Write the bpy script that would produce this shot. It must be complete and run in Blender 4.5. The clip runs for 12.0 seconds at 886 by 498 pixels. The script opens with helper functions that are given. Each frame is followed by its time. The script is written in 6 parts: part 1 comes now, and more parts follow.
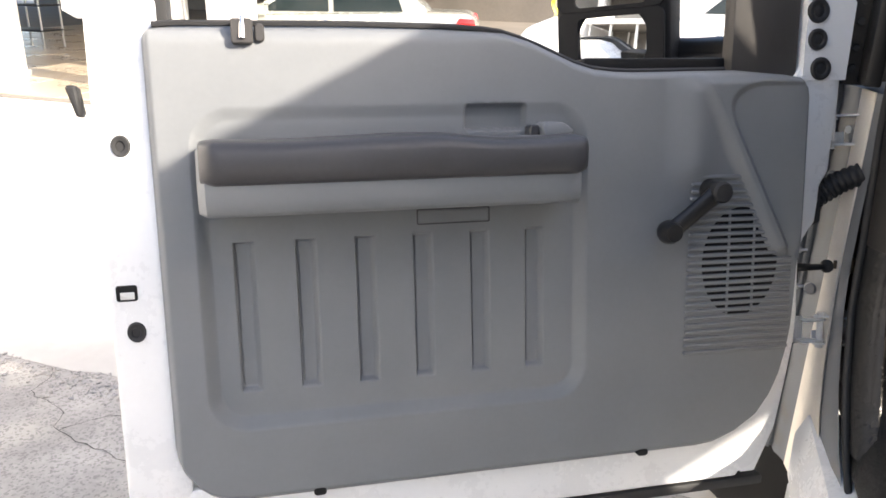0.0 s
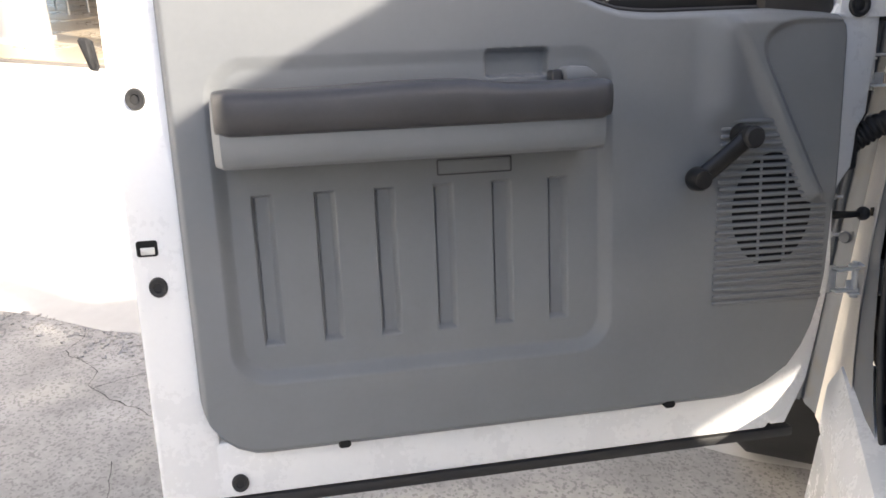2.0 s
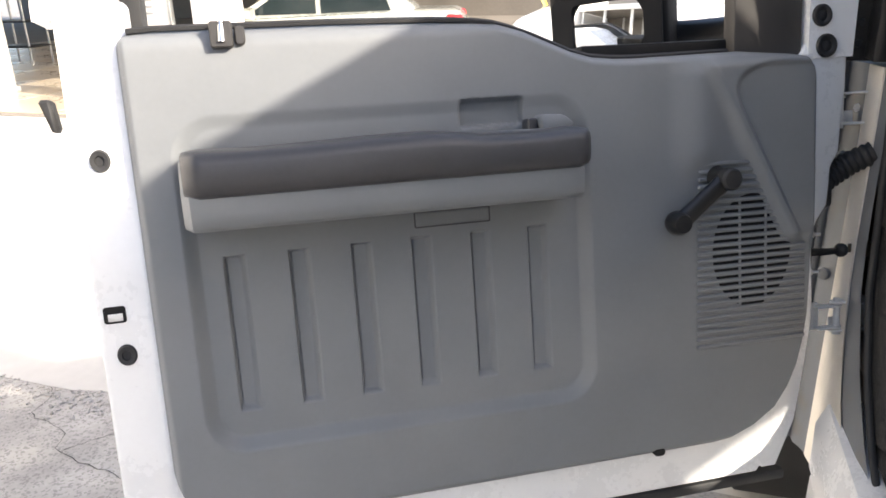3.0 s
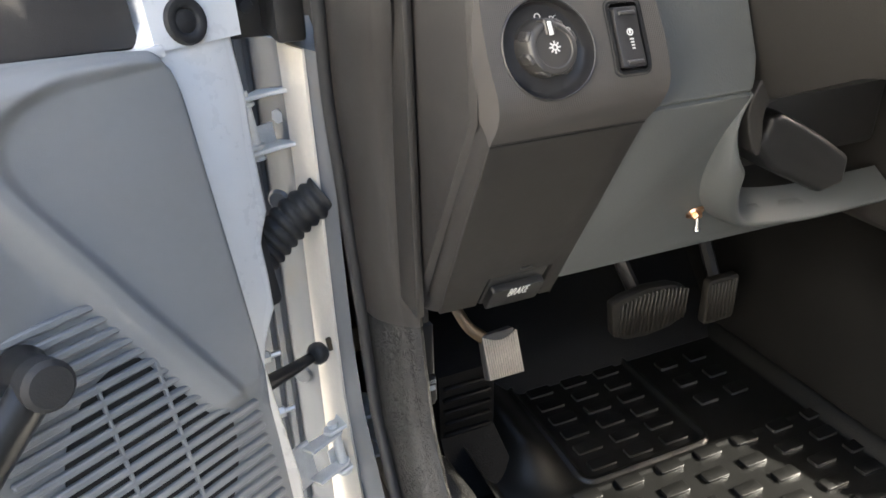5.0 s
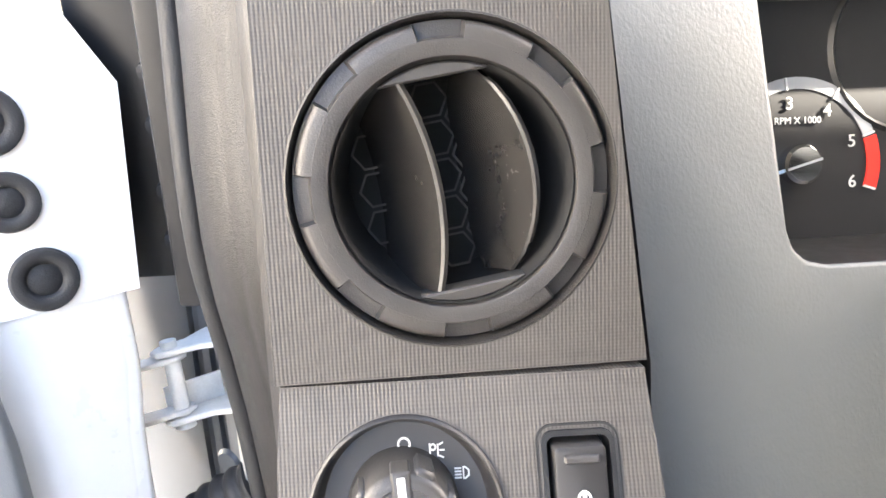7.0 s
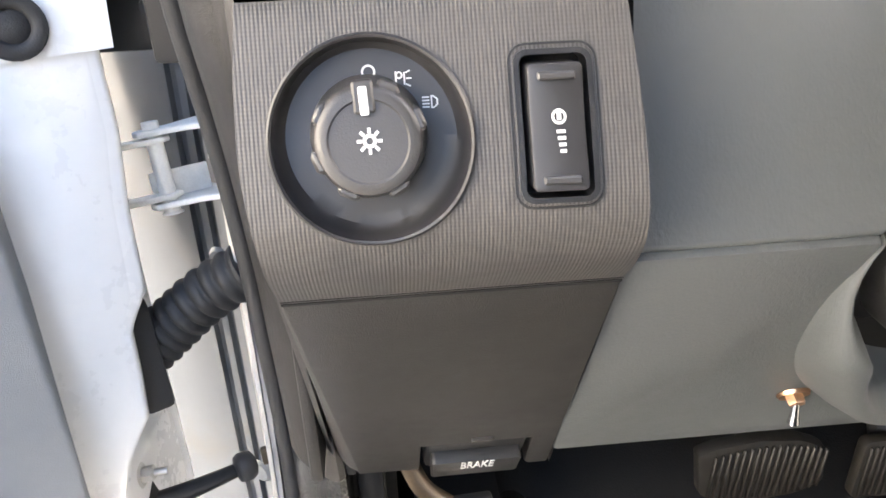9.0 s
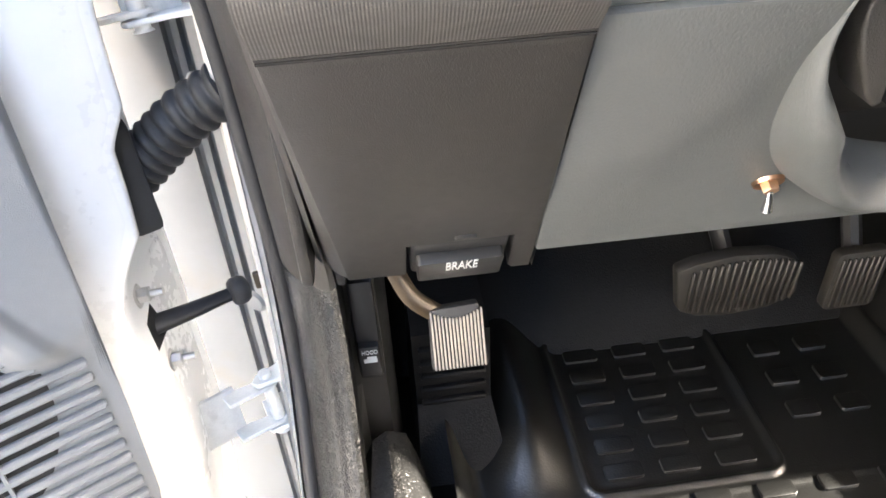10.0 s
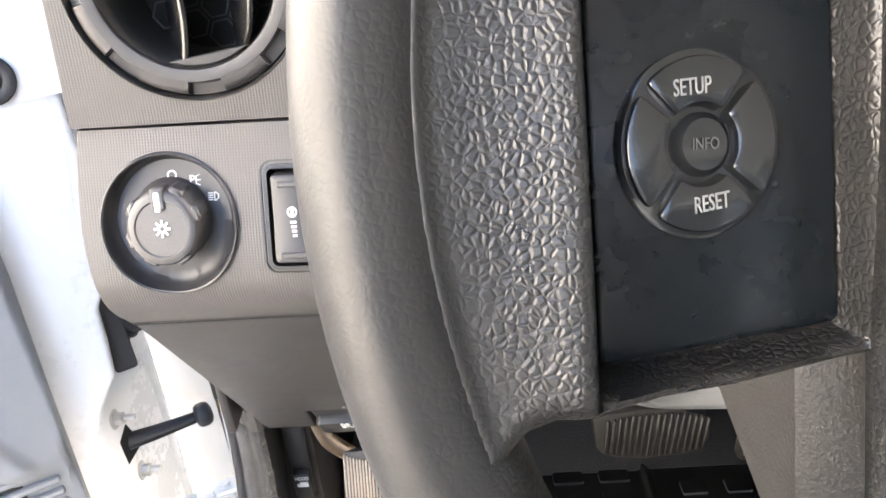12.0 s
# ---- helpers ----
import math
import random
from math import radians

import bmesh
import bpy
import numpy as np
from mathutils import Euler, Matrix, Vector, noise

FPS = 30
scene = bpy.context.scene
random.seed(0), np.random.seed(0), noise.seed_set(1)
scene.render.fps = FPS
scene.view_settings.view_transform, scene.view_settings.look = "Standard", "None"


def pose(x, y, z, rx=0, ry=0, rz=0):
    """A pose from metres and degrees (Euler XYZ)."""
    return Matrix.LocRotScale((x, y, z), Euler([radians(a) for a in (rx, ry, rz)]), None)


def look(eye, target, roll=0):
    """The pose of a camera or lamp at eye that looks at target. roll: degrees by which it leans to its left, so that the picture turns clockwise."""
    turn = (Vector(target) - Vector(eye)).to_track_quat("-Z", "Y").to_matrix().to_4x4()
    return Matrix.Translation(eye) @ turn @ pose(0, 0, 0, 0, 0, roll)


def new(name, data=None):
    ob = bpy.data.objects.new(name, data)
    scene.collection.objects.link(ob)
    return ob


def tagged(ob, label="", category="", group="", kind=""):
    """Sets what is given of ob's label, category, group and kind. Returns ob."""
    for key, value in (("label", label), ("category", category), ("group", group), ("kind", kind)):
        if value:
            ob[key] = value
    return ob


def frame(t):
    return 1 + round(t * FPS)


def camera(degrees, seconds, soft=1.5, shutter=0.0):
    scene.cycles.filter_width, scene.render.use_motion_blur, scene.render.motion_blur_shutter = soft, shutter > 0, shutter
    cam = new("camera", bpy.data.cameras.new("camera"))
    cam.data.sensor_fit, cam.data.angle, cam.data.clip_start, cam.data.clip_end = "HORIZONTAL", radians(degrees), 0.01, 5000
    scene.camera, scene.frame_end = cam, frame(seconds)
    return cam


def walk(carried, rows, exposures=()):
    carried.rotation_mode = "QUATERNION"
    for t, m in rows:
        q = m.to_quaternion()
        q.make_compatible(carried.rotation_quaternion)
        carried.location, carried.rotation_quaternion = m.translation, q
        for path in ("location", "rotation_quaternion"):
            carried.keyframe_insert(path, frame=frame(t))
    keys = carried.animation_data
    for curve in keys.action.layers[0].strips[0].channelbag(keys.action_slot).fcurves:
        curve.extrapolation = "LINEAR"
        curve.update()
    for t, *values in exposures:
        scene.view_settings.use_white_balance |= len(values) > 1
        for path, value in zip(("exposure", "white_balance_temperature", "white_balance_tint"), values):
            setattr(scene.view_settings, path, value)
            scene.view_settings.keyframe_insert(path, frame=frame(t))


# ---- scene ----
cam = camera(61.5, 12.0, soft=1.6)
PATH = [
    (0, (-0.3121, -1.4662, 1.5409), (-0.5911, -0.5713, 1.1927), 1.20),
    (0.5, (-0.3079, -1.4588, 1.5364), (-0.6037, -0.5723, 1.1806), -0.02),
    (1, (-0.3040, -1.4546, 1.5216), (-0.6103, -0.5776, 1.1512), -0.83),
    (1.5, (-0.3058, -1.4490, 1.5111), (-0.6163, -0.5906, 1.1027), -0.85),
    (2, (-0.3082, -1.4494, 1.5195), (-0.6149, -0.5844, 1.1222), -0.40),
    (2.5, (-0.3173, -1.4453, 1.5364), (-0.6212, -0.5645, 1.1734), -0.35),
    (2.7, (-0.3327, -1.4390, 1.5396), (-0.6268, -0.5510, 1.1861), -0.77),
    (4.3, (-0.2360, -1.0397, 1.4653), (-0.2452, -0.1144, 1.0861), -0.96),
    (4.5, (-0.2145, -0.9313, 1.4870), (-0.1209, -0.0390, 1.0454), 0.61),
    (4.7, (-0.1796, -0.8493, 1.4877), (0.0105, 0.0260, 1.0429), 0.71),
    (5, (-0.1424, -0.6752, 1.5058), (0.2013, 0.1447, 1.0479), -1.58),
    (5.5, (-0.0066, -0.5539, 1.5215), (0.2978, 0.3003, 1.1001), 0.19),
    (6, (0.0661, -0.4759, 1.5458), (0.2418, 0.4240, 1.1467), -0.59),
    (6.5, (0.0854, -0.4456, 1.5703), (0.1727, 0.4803, 1.2026), -0.35),
    (6.7, (0.0994, -0.4476, 1.5753), (0.1963, 0.4772, 1.2073), -1.00),
    (8.3, (0.1213, -0.4607, 1.5398), (0.1866, 0.4739, 1.1900), -2.35),
    (8.5, (0.1219, -0.4648, 1.5193), (0.1893, 0.4567, 1.1367), -2.46),
    (9, (0.1186, -0.4788, 1.4772), (0.1923, 0.4033, 1.0120), -1.89),
    (9.5, (0.1143, -0.4863, 1.4323), (0.1882, 0.3400, 0.8739), -2.80),
    (10, (0.1188, -0.5055, 1.4415), (0.1914, 0.2857, 0.8341), -3.43),
    (10.5, (0.1499, -0.5316, 1.5194), (0.2488, 0.2839, 0.9491), -1.93),
    (11, (0.1968, -0.5479, 1.5491), (0.2984, 0.2908, 1.0140), -1.33),
    (11.2, (0.2126, -0.5537, 1.5519), (0.2966, 0.2903, 1.0220), -1.30),
    (11.5, (0.2296, -0.5668, 1.5595), (0.2795, 0.2810, 1.0316), -2.46),
    (11.8, (0.2453, -0.5618, 1.5680), (0.2640, 0.2836, 1.0341), -3.14),
    (12, (0.2498, -0.5583, 1.5710), (0.2390, 0.2870, 1.0367), -3.51),
]
EXPOSURES = [(0, 2.00, 7200, 10), (1.0, 1.92, 7200, 10), (2.7, 1.82, 7200, 10), (4.3, 2.55, 6900, 6), (4.7, 2.72, 6900, 6), (5.0, 3.10, 6950, 6), (5.5, 3.75, 7100, 7), (6.0, 4.1, 7100, 8), (6.5, 4.35, 7100, 9), (8.5, 4.2, 7150, 9), (9.0, 4.0, 7200, 9), (9.5, 3.9, 7150, 9), (10.0, 4.3, 7100, 9), (10.5, 4.45, 7150, 10), (12, 4.4, 7050, 10)]
walk(cam, [(t, look(eye, target, roll)) for t, eye, target, roll in PATH], EXPOSURES)

# ---- sky, sun ----
SUN = Vector((1.0, -0.25, 0.60)).normalized()
world = bpy.data.worlds.new("sky")
scene.world = world
world.use_nodes = True
wn = world.node_tree
sky = wn.nodes.new("ShaderNodeTexSky")
sky.sky_type, sky.sun_disc = "NISHITA", False
sky.sun_elevation = math.asin(SUN.z)
sky.sun_rotation = math.atan2(SUN.x, SUN.y)
sky.dust_density, sky.air_density, sky.ozone_density = 2.2, 0.7, 0.7
wn.links.new(sky.outputs[0], wn.nodes["Background"].inputs[0])
wn.nodes["Background"].inputs[1].default_value = 0.15
sun_data = bpy.data.lights.new("sun", "SUN")
sun_data.energy, sun_data.angle, sun_data.color = 2.6, radians(1.0), (1.0, 0.95, 0.88)
sun = new("sun", sun_data)
sun.matrix_basis = Matrix.Translation((0, 0, 12)) @ SUN.to_track_quat("Z", "Y").to_matrix().to_4x4()


# ---- materials ----
def mat(name, color, rough=0.5, metal=0.0, var=0.12, var_scale=9.0, grain=0.0, grain_scale=900.0,
        grain_kind="noise", dirt=None, speck=None, coat=0.0, rough_var=0.08, spec=0.5, stretch=(1, 1, 1)):
    """A surface with slow colour variation, fine relief and, if dirt is given, stains of that colour."""
    m = bpy.data.materials.new(name)
    m.use_nodes = True
    nt, n = m.node_tree, m.node_tree.nodes
    b = n["Principled BSDF"]
    co = n.new("ShaderNodeTexCoord")
    mp = n.new("ShaderNodeMapping")
    mp.inputs["Scale"].default_value = stretch
    nt.links.new(co.outputs["Object"], mp.inputs[0])
    big = n.new("ShaderNodeTexNoise")
    big.inputs["Scale"].default_value, big.inputs["Detail"].default_value = var_scale, 5
    nt.links.new(co.outputs["Object"], big.inputs["Vector"])
    fine = n.new("ShaderNodeTexNoise")
    fine.inputs["Scale"].default_value, fine.inputs["Detail"].default_value = var_scale * 14, 4
    nt.links.new(co.outputs["Object"], fine.inputs["Vector"])
    add = n.new("ShaderNodeMath")
    add.operation = "MULTIPLY_ADD"
    add.inputs[1].default_value = 0.4
    nt.links.new(fine.outputs[0], add.inputs[0])
    nt.links.new(big.outputs[0], add.inputs[2])
    ramp = n.new("ShaderNodeMapRange")
    ramp.inputs[1].default_value, ramp.inputs[2].default_value = 0.45, 0.95
    ramp.inputs[3].default_value, ramp.inputs[4].default_value = 1 - var, 1 + var
    nt.links.new(add.outputs[0], ramp.inputs[0])
    mul = n.new("ShaderNodeMix")
    mul.data_type, mul.blend_type = "RGBA", "MULTIPLY"
    mul.inputs[0].default_value = 1
    mul.inputs[6].default_value = (*color, 1)
    nt.links.new(ramp.outputs[0], mul.inputs[7])
    last = mul.outputs[2]
    if dirt:
        dn = n.new("ShaderNodeTexNoise")
        dn.inputs["Scale"].default_value, dn.inputs["Detail"].default_value = dirt[1], 7
        nt.links.new(co.outputs["Object"], dn.inputs["Vector"])
        dr = n.new("ShaderNodeMapRange")
        dr.inputs[1].default_value, dr.inputs[2].default_value = dirt[2], dirt[2] + 0.16
        dr.inputs[4].default_value = dirt[3]
        nt.links.new(dn.outputs[0], dr.inputs[0])
        dm = n.new("ShaderNodeMix")
        dm.data_type = "RGBA"
        dm.inputs[7].default_value = (*dirt[0], 1)
        nt.links.new(dr.outputs[0], dm.inputs[0])
        nt.links.new(last, dm.inputs[6])
        last = dm.outputs[2]
    if speck:
        sn = n.new("ShaderNodeTexVoronoi")
        sn.inputs["Scale"].default_value = speck[1]
        nt.links.new(co.outputs["Object"], sn.inputs["Vector"])
        sc = n.new("ShaderNodeSeparateColor")
        nt.links.new(sn.outputs["Color"], sc.inputs[0])
        sr = n.new("ShaderNodeMapRange")
        sr.inputs[1].default_value, sr.inputs[2].default_value = speck[2], speck[2] + 0.1
        sr.inputs[4].default_value = speck[3]
        nt.links.new(sc.outputs[0], sr.inputs[0])
        sm = n.new("ShaderNodeMix")
        sm.data_type = "RGBA"
        sm.inputs[7].default_value = (*speck[0], 1)
        nt.links.new(sr.outputs[0], sm.inputs[0])
        nt.links.new(last, sm.inputs[6])
        last = sm.outputs[2]
    nt.links.new(last, b.inputs["Base Color"])
    rr = n.new("ShaderNodeMapRange")
    rr.inputs[1].default_value, rr.inputs[2].default_value = 0.4, 1.0
    rr.inputs[3].default_value, rr.inputs[4].default_value = max(rough - rough_var, 0.02), min(rough + rough_var, 1)
    nt.links.new(add.outputs[0], rr.inputs[0])
    nt.links.new(rr.outputs[0], b.inputs["Roughness"])
    b.inputs["Metallic"].default_value = metal
    b.inputs["Coat Weight"].default_value = coat
    b.inputs["Coat Roughness"].default_value = 0.08
    b.inputs["Specular IOR Level"].default_value = spec
    if grain:
        if grain_kind == "noise":
            g = n.new("ShaderNodeTexNoise")
            g.inputs["Scale"].default_value, g.inputs["Detail"].default_value = grain_scale, 3
            out = g.outputs[0]
        elif grain_kind == "leather":
            # low pebbles of uneven size between fine creases, their outlines bent by noise
            wob = n.new("ShaderNodeTexNoise")
            wob.inputs["Scale"].default_value, wob.inputs["Detail"].default_value = grain_scale * 0.6, 2
            nt.links.new(mp.outputs[0], wob.inputs["Vector"])
            bend = n.new("ShaderNodeVectorMath")
            bend.operation = "MULTIPLY_ADD"
            bend.inputs[1].default_value = (0.9 / grain_scale,) * 3
            nt.links.new(wob.outputs["Color"], bend.inputs[0])
            nt.links.new(mp.outputs[0], bend.inputs[2])
            g = n.new("ShaderNodeTexVoronoi")
            g.feature = "DISTANCE_TO_EDGE"
            g.inputs["Scale"].default_value = grain_scale
            nt.links.new(bend.outputs[0], g.inputs["Vector"])
            dome = n.new("ShaderNodeMapRange")
            dome.interpolation_type = "SMOOTHSTEP"
            dome.inputs[1].default_value, dome.inputs[2].default_value = 0.0, 0.30
            nt.links.new(g.outputs[0], dome.inputs[0])
            out = dome.outputs[0]
        else:
            g = n.new("ShaderNodeTexVoronoi")
            g.feature = "DISTANCE_TO_EDGE"
            g.inputs["Scale"].default_value = grain_scale
            out = g.outputs[0]
        if grain_kind != "leather":
            nt.links.new(mp.outputs[0], g.inputs["Vector"])
        bp = n.new("ShaderNodeBump")
        bp.inputs["Strength"].default_value = min(grain, 1)
        bp.inputs["Distance"].default_value = 0.22 / grain_scale if grain_kind == "leather" else 0.0012
        nt.links.new(out, bp.inputs["Height"])
        nt.links.new(bp.outputs[0], b.inputs["Normal"])
    return m


def ribbed(name, color, rough, pitch):
    """Dark plastic with a fine woven relief: upright ribs crossed by weaker level ones."""
    m = mat(name, color, rough, var=0.10, var_scale=14)
    nt, n = m.node_tree, m.node_tree.nodes
    co = n.new("ShaderNodeTexCoord")
    sep = n.new("ShaderNodeSeparateXYZ")
    nt.links.new(co.outputs["Object"], sep.inputs[0])
    waves = []
    for axis, p in ((0, pitch), (2, pitch * 0.9)):
        k = n.new("ShaderNodeMath")
        k.operation = "MULTIPLY"
        k.inputs[1].default_value = 2 * math.pi / p
        nt.links.new(sep.outputs[axis], k.inputs[0])
        s = n.new("ShaderNodeMath")
        s.operation = "SINE"
        nt.links.new(k.outputs[0], s.inputs[0])
        waves.append(s)
    ad = n.new("ShaderNodeMath")
    ad.operation = "MULTIPLY_ADD"
    ad.inputs[1].default_value = 0.38
    nt.links.new(waves[1].outputs[0], ad.inputs[0])
    nt.links.new(waves[0].outputs[0], ad.inputs[2])
    bp = n.new("ShaderNodeBump")
    bp.inputs["Strength"].default_value, bp.inputs["Distance"].default_value = 0.19, 0.0003
    nt.links.new(ad.outputs[0], bp.inputs["Height"])
    nt.links.new(bp.outputs[0], n["Principled BSDF"].inputs["Normal"])
    return m


WHITE = mat("white_paint", (0.84, 0.85, 0.85), 0.28, var=0.03, coat=0.5, rough_var=0.05, dirt=((0.62, 0.60, 0.56), 7, 0.70, 0.10))
# white jamb paint, darkened to carry the shade in the doorway; stains on top
JAMB_SHADED = mat("shaded_jamb_paint", (0.150, 0.160, 0.175), 0.40, var=0.06, coat=0.2, dirt=((0.16, 0.145, 0.125), 14, 0.56, 0.55))
PANEL = mat("grey_door_plastic", (0.190, 0.201, 0.212), 0.50, var=0.05, grain=0.25, grain_scale=1400, dirt=((0.30, 0.28, 0.24), 5, 0.68, 0.35))
PAD = mat("dark_armrest_vinyl", (0.052, 0.052, 0.056), 0.40, var=0.15, var_scale=12, grain=0.15, grain_scale=1500, dirt=((0.11, 0.10, 0.09), 9, 0.62, 0.4))
BLACK = mat("black_plastic", (0.013, 0.013, 0.0135), 0.40, var=0.2, grain=0.1, grain_scale=1200)
HOUSING = mat("matt_black_housing", (0.010, 0.010, 0.0105), 0.65, var=0.15, grain=0.2, grain_scale=900, spec=0.2)
SAIL = mat("dark_sail_vinyl", (0.058, 0.054, 0.051), 0.60, var=0.10, grain=0.3, grain_scale=1100, spec=0.3)
GLOSS = mat("gloss_black_plastic", (0.012, 0.013, 0.014), 0.16, var=0.1, coat=0.3)
RUBBER = mat("black_rubber", (0.022, 0.022, 0.023), 0.62, var=0.2, grain=0.25, grain_scale=900)
MATT = mat("rubber_floor_mat", (0.0040, 0.0041, 0.0038), 0.33, var=0.08, grain=0.24, grain_scale=430, rough_var=0.04, spec=1.0)
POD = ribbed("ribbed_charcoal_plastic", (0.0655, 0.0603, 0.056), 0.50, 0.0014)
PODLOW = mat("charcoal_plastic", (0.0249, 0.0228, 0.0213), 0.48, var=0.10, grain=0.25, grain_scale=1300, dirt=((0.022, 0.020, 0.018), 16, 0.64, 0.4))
TRIM = mat("taupe_pillar_plastic", (0.0225, 0.0206, 0.0190), 0.48, var=0.08, grain=0.55, grain_scale=900, grain_kind="leather", stretch=(1, 1, 0.7))
KNEE = mat("pale_grey_dash_plastic", (0.098, 0.104, 0.103), 0.46, var=0.05, grain=0.20, grain_scale=700, stretch=(1, 1, 0.45), dirt=((0.13, 0.128, 0.122), 14, 0.66, 0.4))
SHROUD = mat("taupe_column_plastic", (0.0205, 0.0190, 0.0172), 0.48, var=0.08, grain=0.3, grain_scale=1000)
VENT = mat("vent_plastic", (0.0437, 0.0409, 0.0388), 0.38, var=0.10, grain=0.12, grain_scale=1500)
VANE = mat("vent_vane_plastic", (0.0258, 0.0241, 0.0224), 0.26, var=0.06, var_scale=30, rough_var=0.02)
LEATHER = mat("wheel_leather", (0.0130, 0.0125, 0.0120), 0.30, var=0.15, var_scale=25, grain=0.36, grain_scale=620, grain_kind="leather")

def worn_outwards(m, r0, r1, left, gloss):
    """Grain that is rubbed down between two distances from the thing's origin, leaving a share of it and a duller surface."""
    nt, n = m.node_tree, m.node_tree.nodes
    co = n.new("ShaderNodeTexCoord")
    far = n.new("ShaderNodeVectorMath")
    far.operation = "LENGTH"
    nt.links.new(co.outputs["Object"], far.inputs[0])
    rub = n.new("ShaderNodeTexNoise")
    rub.inputs["Scale"].default_value, rub.inputs["Detail"].default_value = 90, 3
    nt.links.new(co.outputs["Object"], rub.inputs["Vector"])
    dist = n.new("ShaderNodeMath")
    dist.operation = "MULTIPLY_ADD"
    dist.inputs[1].default_value = 0.012
    nt.links.new(rub.outputs[0], dist.inputs[0])
    nt.links.new(far.outputs["Value"], dist.inputs[2])
    bump = [q for q in n if q.type == "BUMP"][0]
    keep = n.new("ShaderNodeMapRange")
    keep.interpolation_type = "SMOOTHSTEP"
    keep.inputs[1].default_value, keep.inputs[2].default_value = r0 + 0.006, r1 + 0.006
    keep.inputs[3].default_value, keep.inputs[4].default_value = bump.inputs["Strength"].default_value, bump.inputs["Strength"].default_value * left
    nt.links.new(dist.outputs[0], keep.inputs[0])
    nt.links.new(keep.outputs[0], bump.inputs["Strength"])
    b = n["Principled BSDF"]
    dull = n.new("ShaderNodeMapRange")
    dull.inputs[1].default_value, dull.inputs[2].default_value, dull.inputs[4].default_value = r0 + 0.006, r1 + 0.006, gloss
    nt.links.new(dist.outputs[0], dull.inputs[0])
    total = n.new("ShaderNodeMath")
    nt.links.new(b.inputs["Roughness"].links[0].from_socket, total.inputs[0])
    nt.links.new(dull.outputs[0], total.inputs[1])
    nt.links.new(total.outputs[0], b.inputs["Roughness"])


worn_outwards(LEATHER, 0.157, 0.174, 0.24, 0.20)
WPAD = mat("wheel_switch_plate", (0.004, 0.006, 0.0075), 0.26, var=0.1, spec=0.42, dirt=((0.006, 0.008, 0.0095), 160, 0.72, 0.5))
TUNNEL = mat("dusty_tunnel_vinyl", (0.006, 0.0058, 0.0055), 0.5, var=0.25, var_scale=9, grain=0.5, grain_scale=600, spec=0.15, dirt=((0.020, 0.018, 0.015), 7, 0.60, 0.5))
SILL = mat("gloss_sill_plastic", (0.016, 0.016, 0.016), 0.22, var=0.2, grain=0.6, grain_scale=420, grain_kind="leather")
CARPET = mat("black_vinyl_floor", (0.005, 0.005, 0.005), 0.6, spec=0.15, var=0.1, grain=0.5, grain_scale=500)
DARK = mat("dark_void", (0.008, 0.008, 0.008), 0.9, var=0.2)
LINER = mat("grey_headliner", (0.50, 0.50, 0.48), 0.9, var=0.06, grain=0.3, grain_scale=500)
CLOTH = mat("grey_seat_cloth", (0.11, 0.115, 0.118), 0.85, var=0.08, grain=0.6, grain_scale=900)
STEEL = mat("zinc_steel", (0.55, 0.55, 0.54), 0.35, metal=1.0, var=0.1, var_scale=60)
HINGE = mat("scuffed_hinge_paint", (0.74, 0.74, 0.72), 0.40, metal=0.1, var=0.15, var_scale=40, dirt=((0.30, 0.28, 0.25), 45, 0.62, 0.4))
BRASS = mat("copper_washer", (0.70, 0.42, 0.26), 0.32, metal=1.0, var=0.15, var_scale=90)
CHROME = mat("chrome", (0.75, 0.74, 0.72), 0.12, metal=1.0, var=0.04)
MARK = mat("white_marking", (0.62, 0.62, 0.60), 0.5, var=0.03)
PALE = mat("pale_lettering", (0.21, 0.21, 0.205), 0.5, var=0.03)
REDM = mat("red_marking", (0.75, 0.03, 0.02), 0.5, var=0.03)
FADED = mat("faded_marking", (0.055, 0.055, 0.055), 0.4, var=0.2, var_scale=300)
GREYM = mat("grey_marking", (0.34, 0.35, 0.36), 0.5, var=0.03)
NEEDLE = mat("pale_blue_needle", (0.45, 0.62, 0.80), 0.4, var=0.03)
CREAM = mat("cream_sealer", (0.76, 0.71, 0.63), 0.6, var=0.08, var_scale=14)
FACE = mat("switch_face_plastic", (0.0258, 0.0249, 0.0258), 0.42, var=0.08)
PEDAL = mat("worn_pedal_rubber", (0.015, 0.0132, 0.0108), 0.55, var=0.2, var_scale=60)
BRONZE = mat("worn_bronze_arm", (0.060, 0.042, 0.024), 0.42, metal=0.3, var=0.3, var_scale=40)
PBRAKE = mat("worn_metal_pad", (0.34, 0.31, 0.275), 0.45, metal=0.3, var=0.15, var_scale=50, dirt=((0.09, 0.08, 0.07), 30, 0.6, 0.6))
ASPHALT = mat("asphalt", (0.33, 0.315, 0.30), 0.9, var=0.30, var_scale=3.0, grain=1.0, grain_scale=70, dirt=((0.50, 0.47, 0.42), 2.6, 0.52, 0.6), speck=((0.15, 0.145, 0.14), 130, 0.72, 0.55))
CONCRETE = mat("pale_concrete", (0.50, 0.485, 0.46), 0.85, var=0.10, var_scale=1.1, grain=0.5, grain_scale=120)
TILE = mat("beige_tile", (0.50, 0.42, 0.32), 0.30, var=0.10, var_scale=0.8)
YARD = mat("grey_render_wall", (0.26, 0.25, 0.24), 0.85, var=0.10, var_scale=0.7, grain=0.4, grain_scale=60)
WALL = mat("white_wall", (0.78, 0.77, 0.75), 0.8, var=0.05, var_scale=0.9, grain=0.3, grain_scale=60)
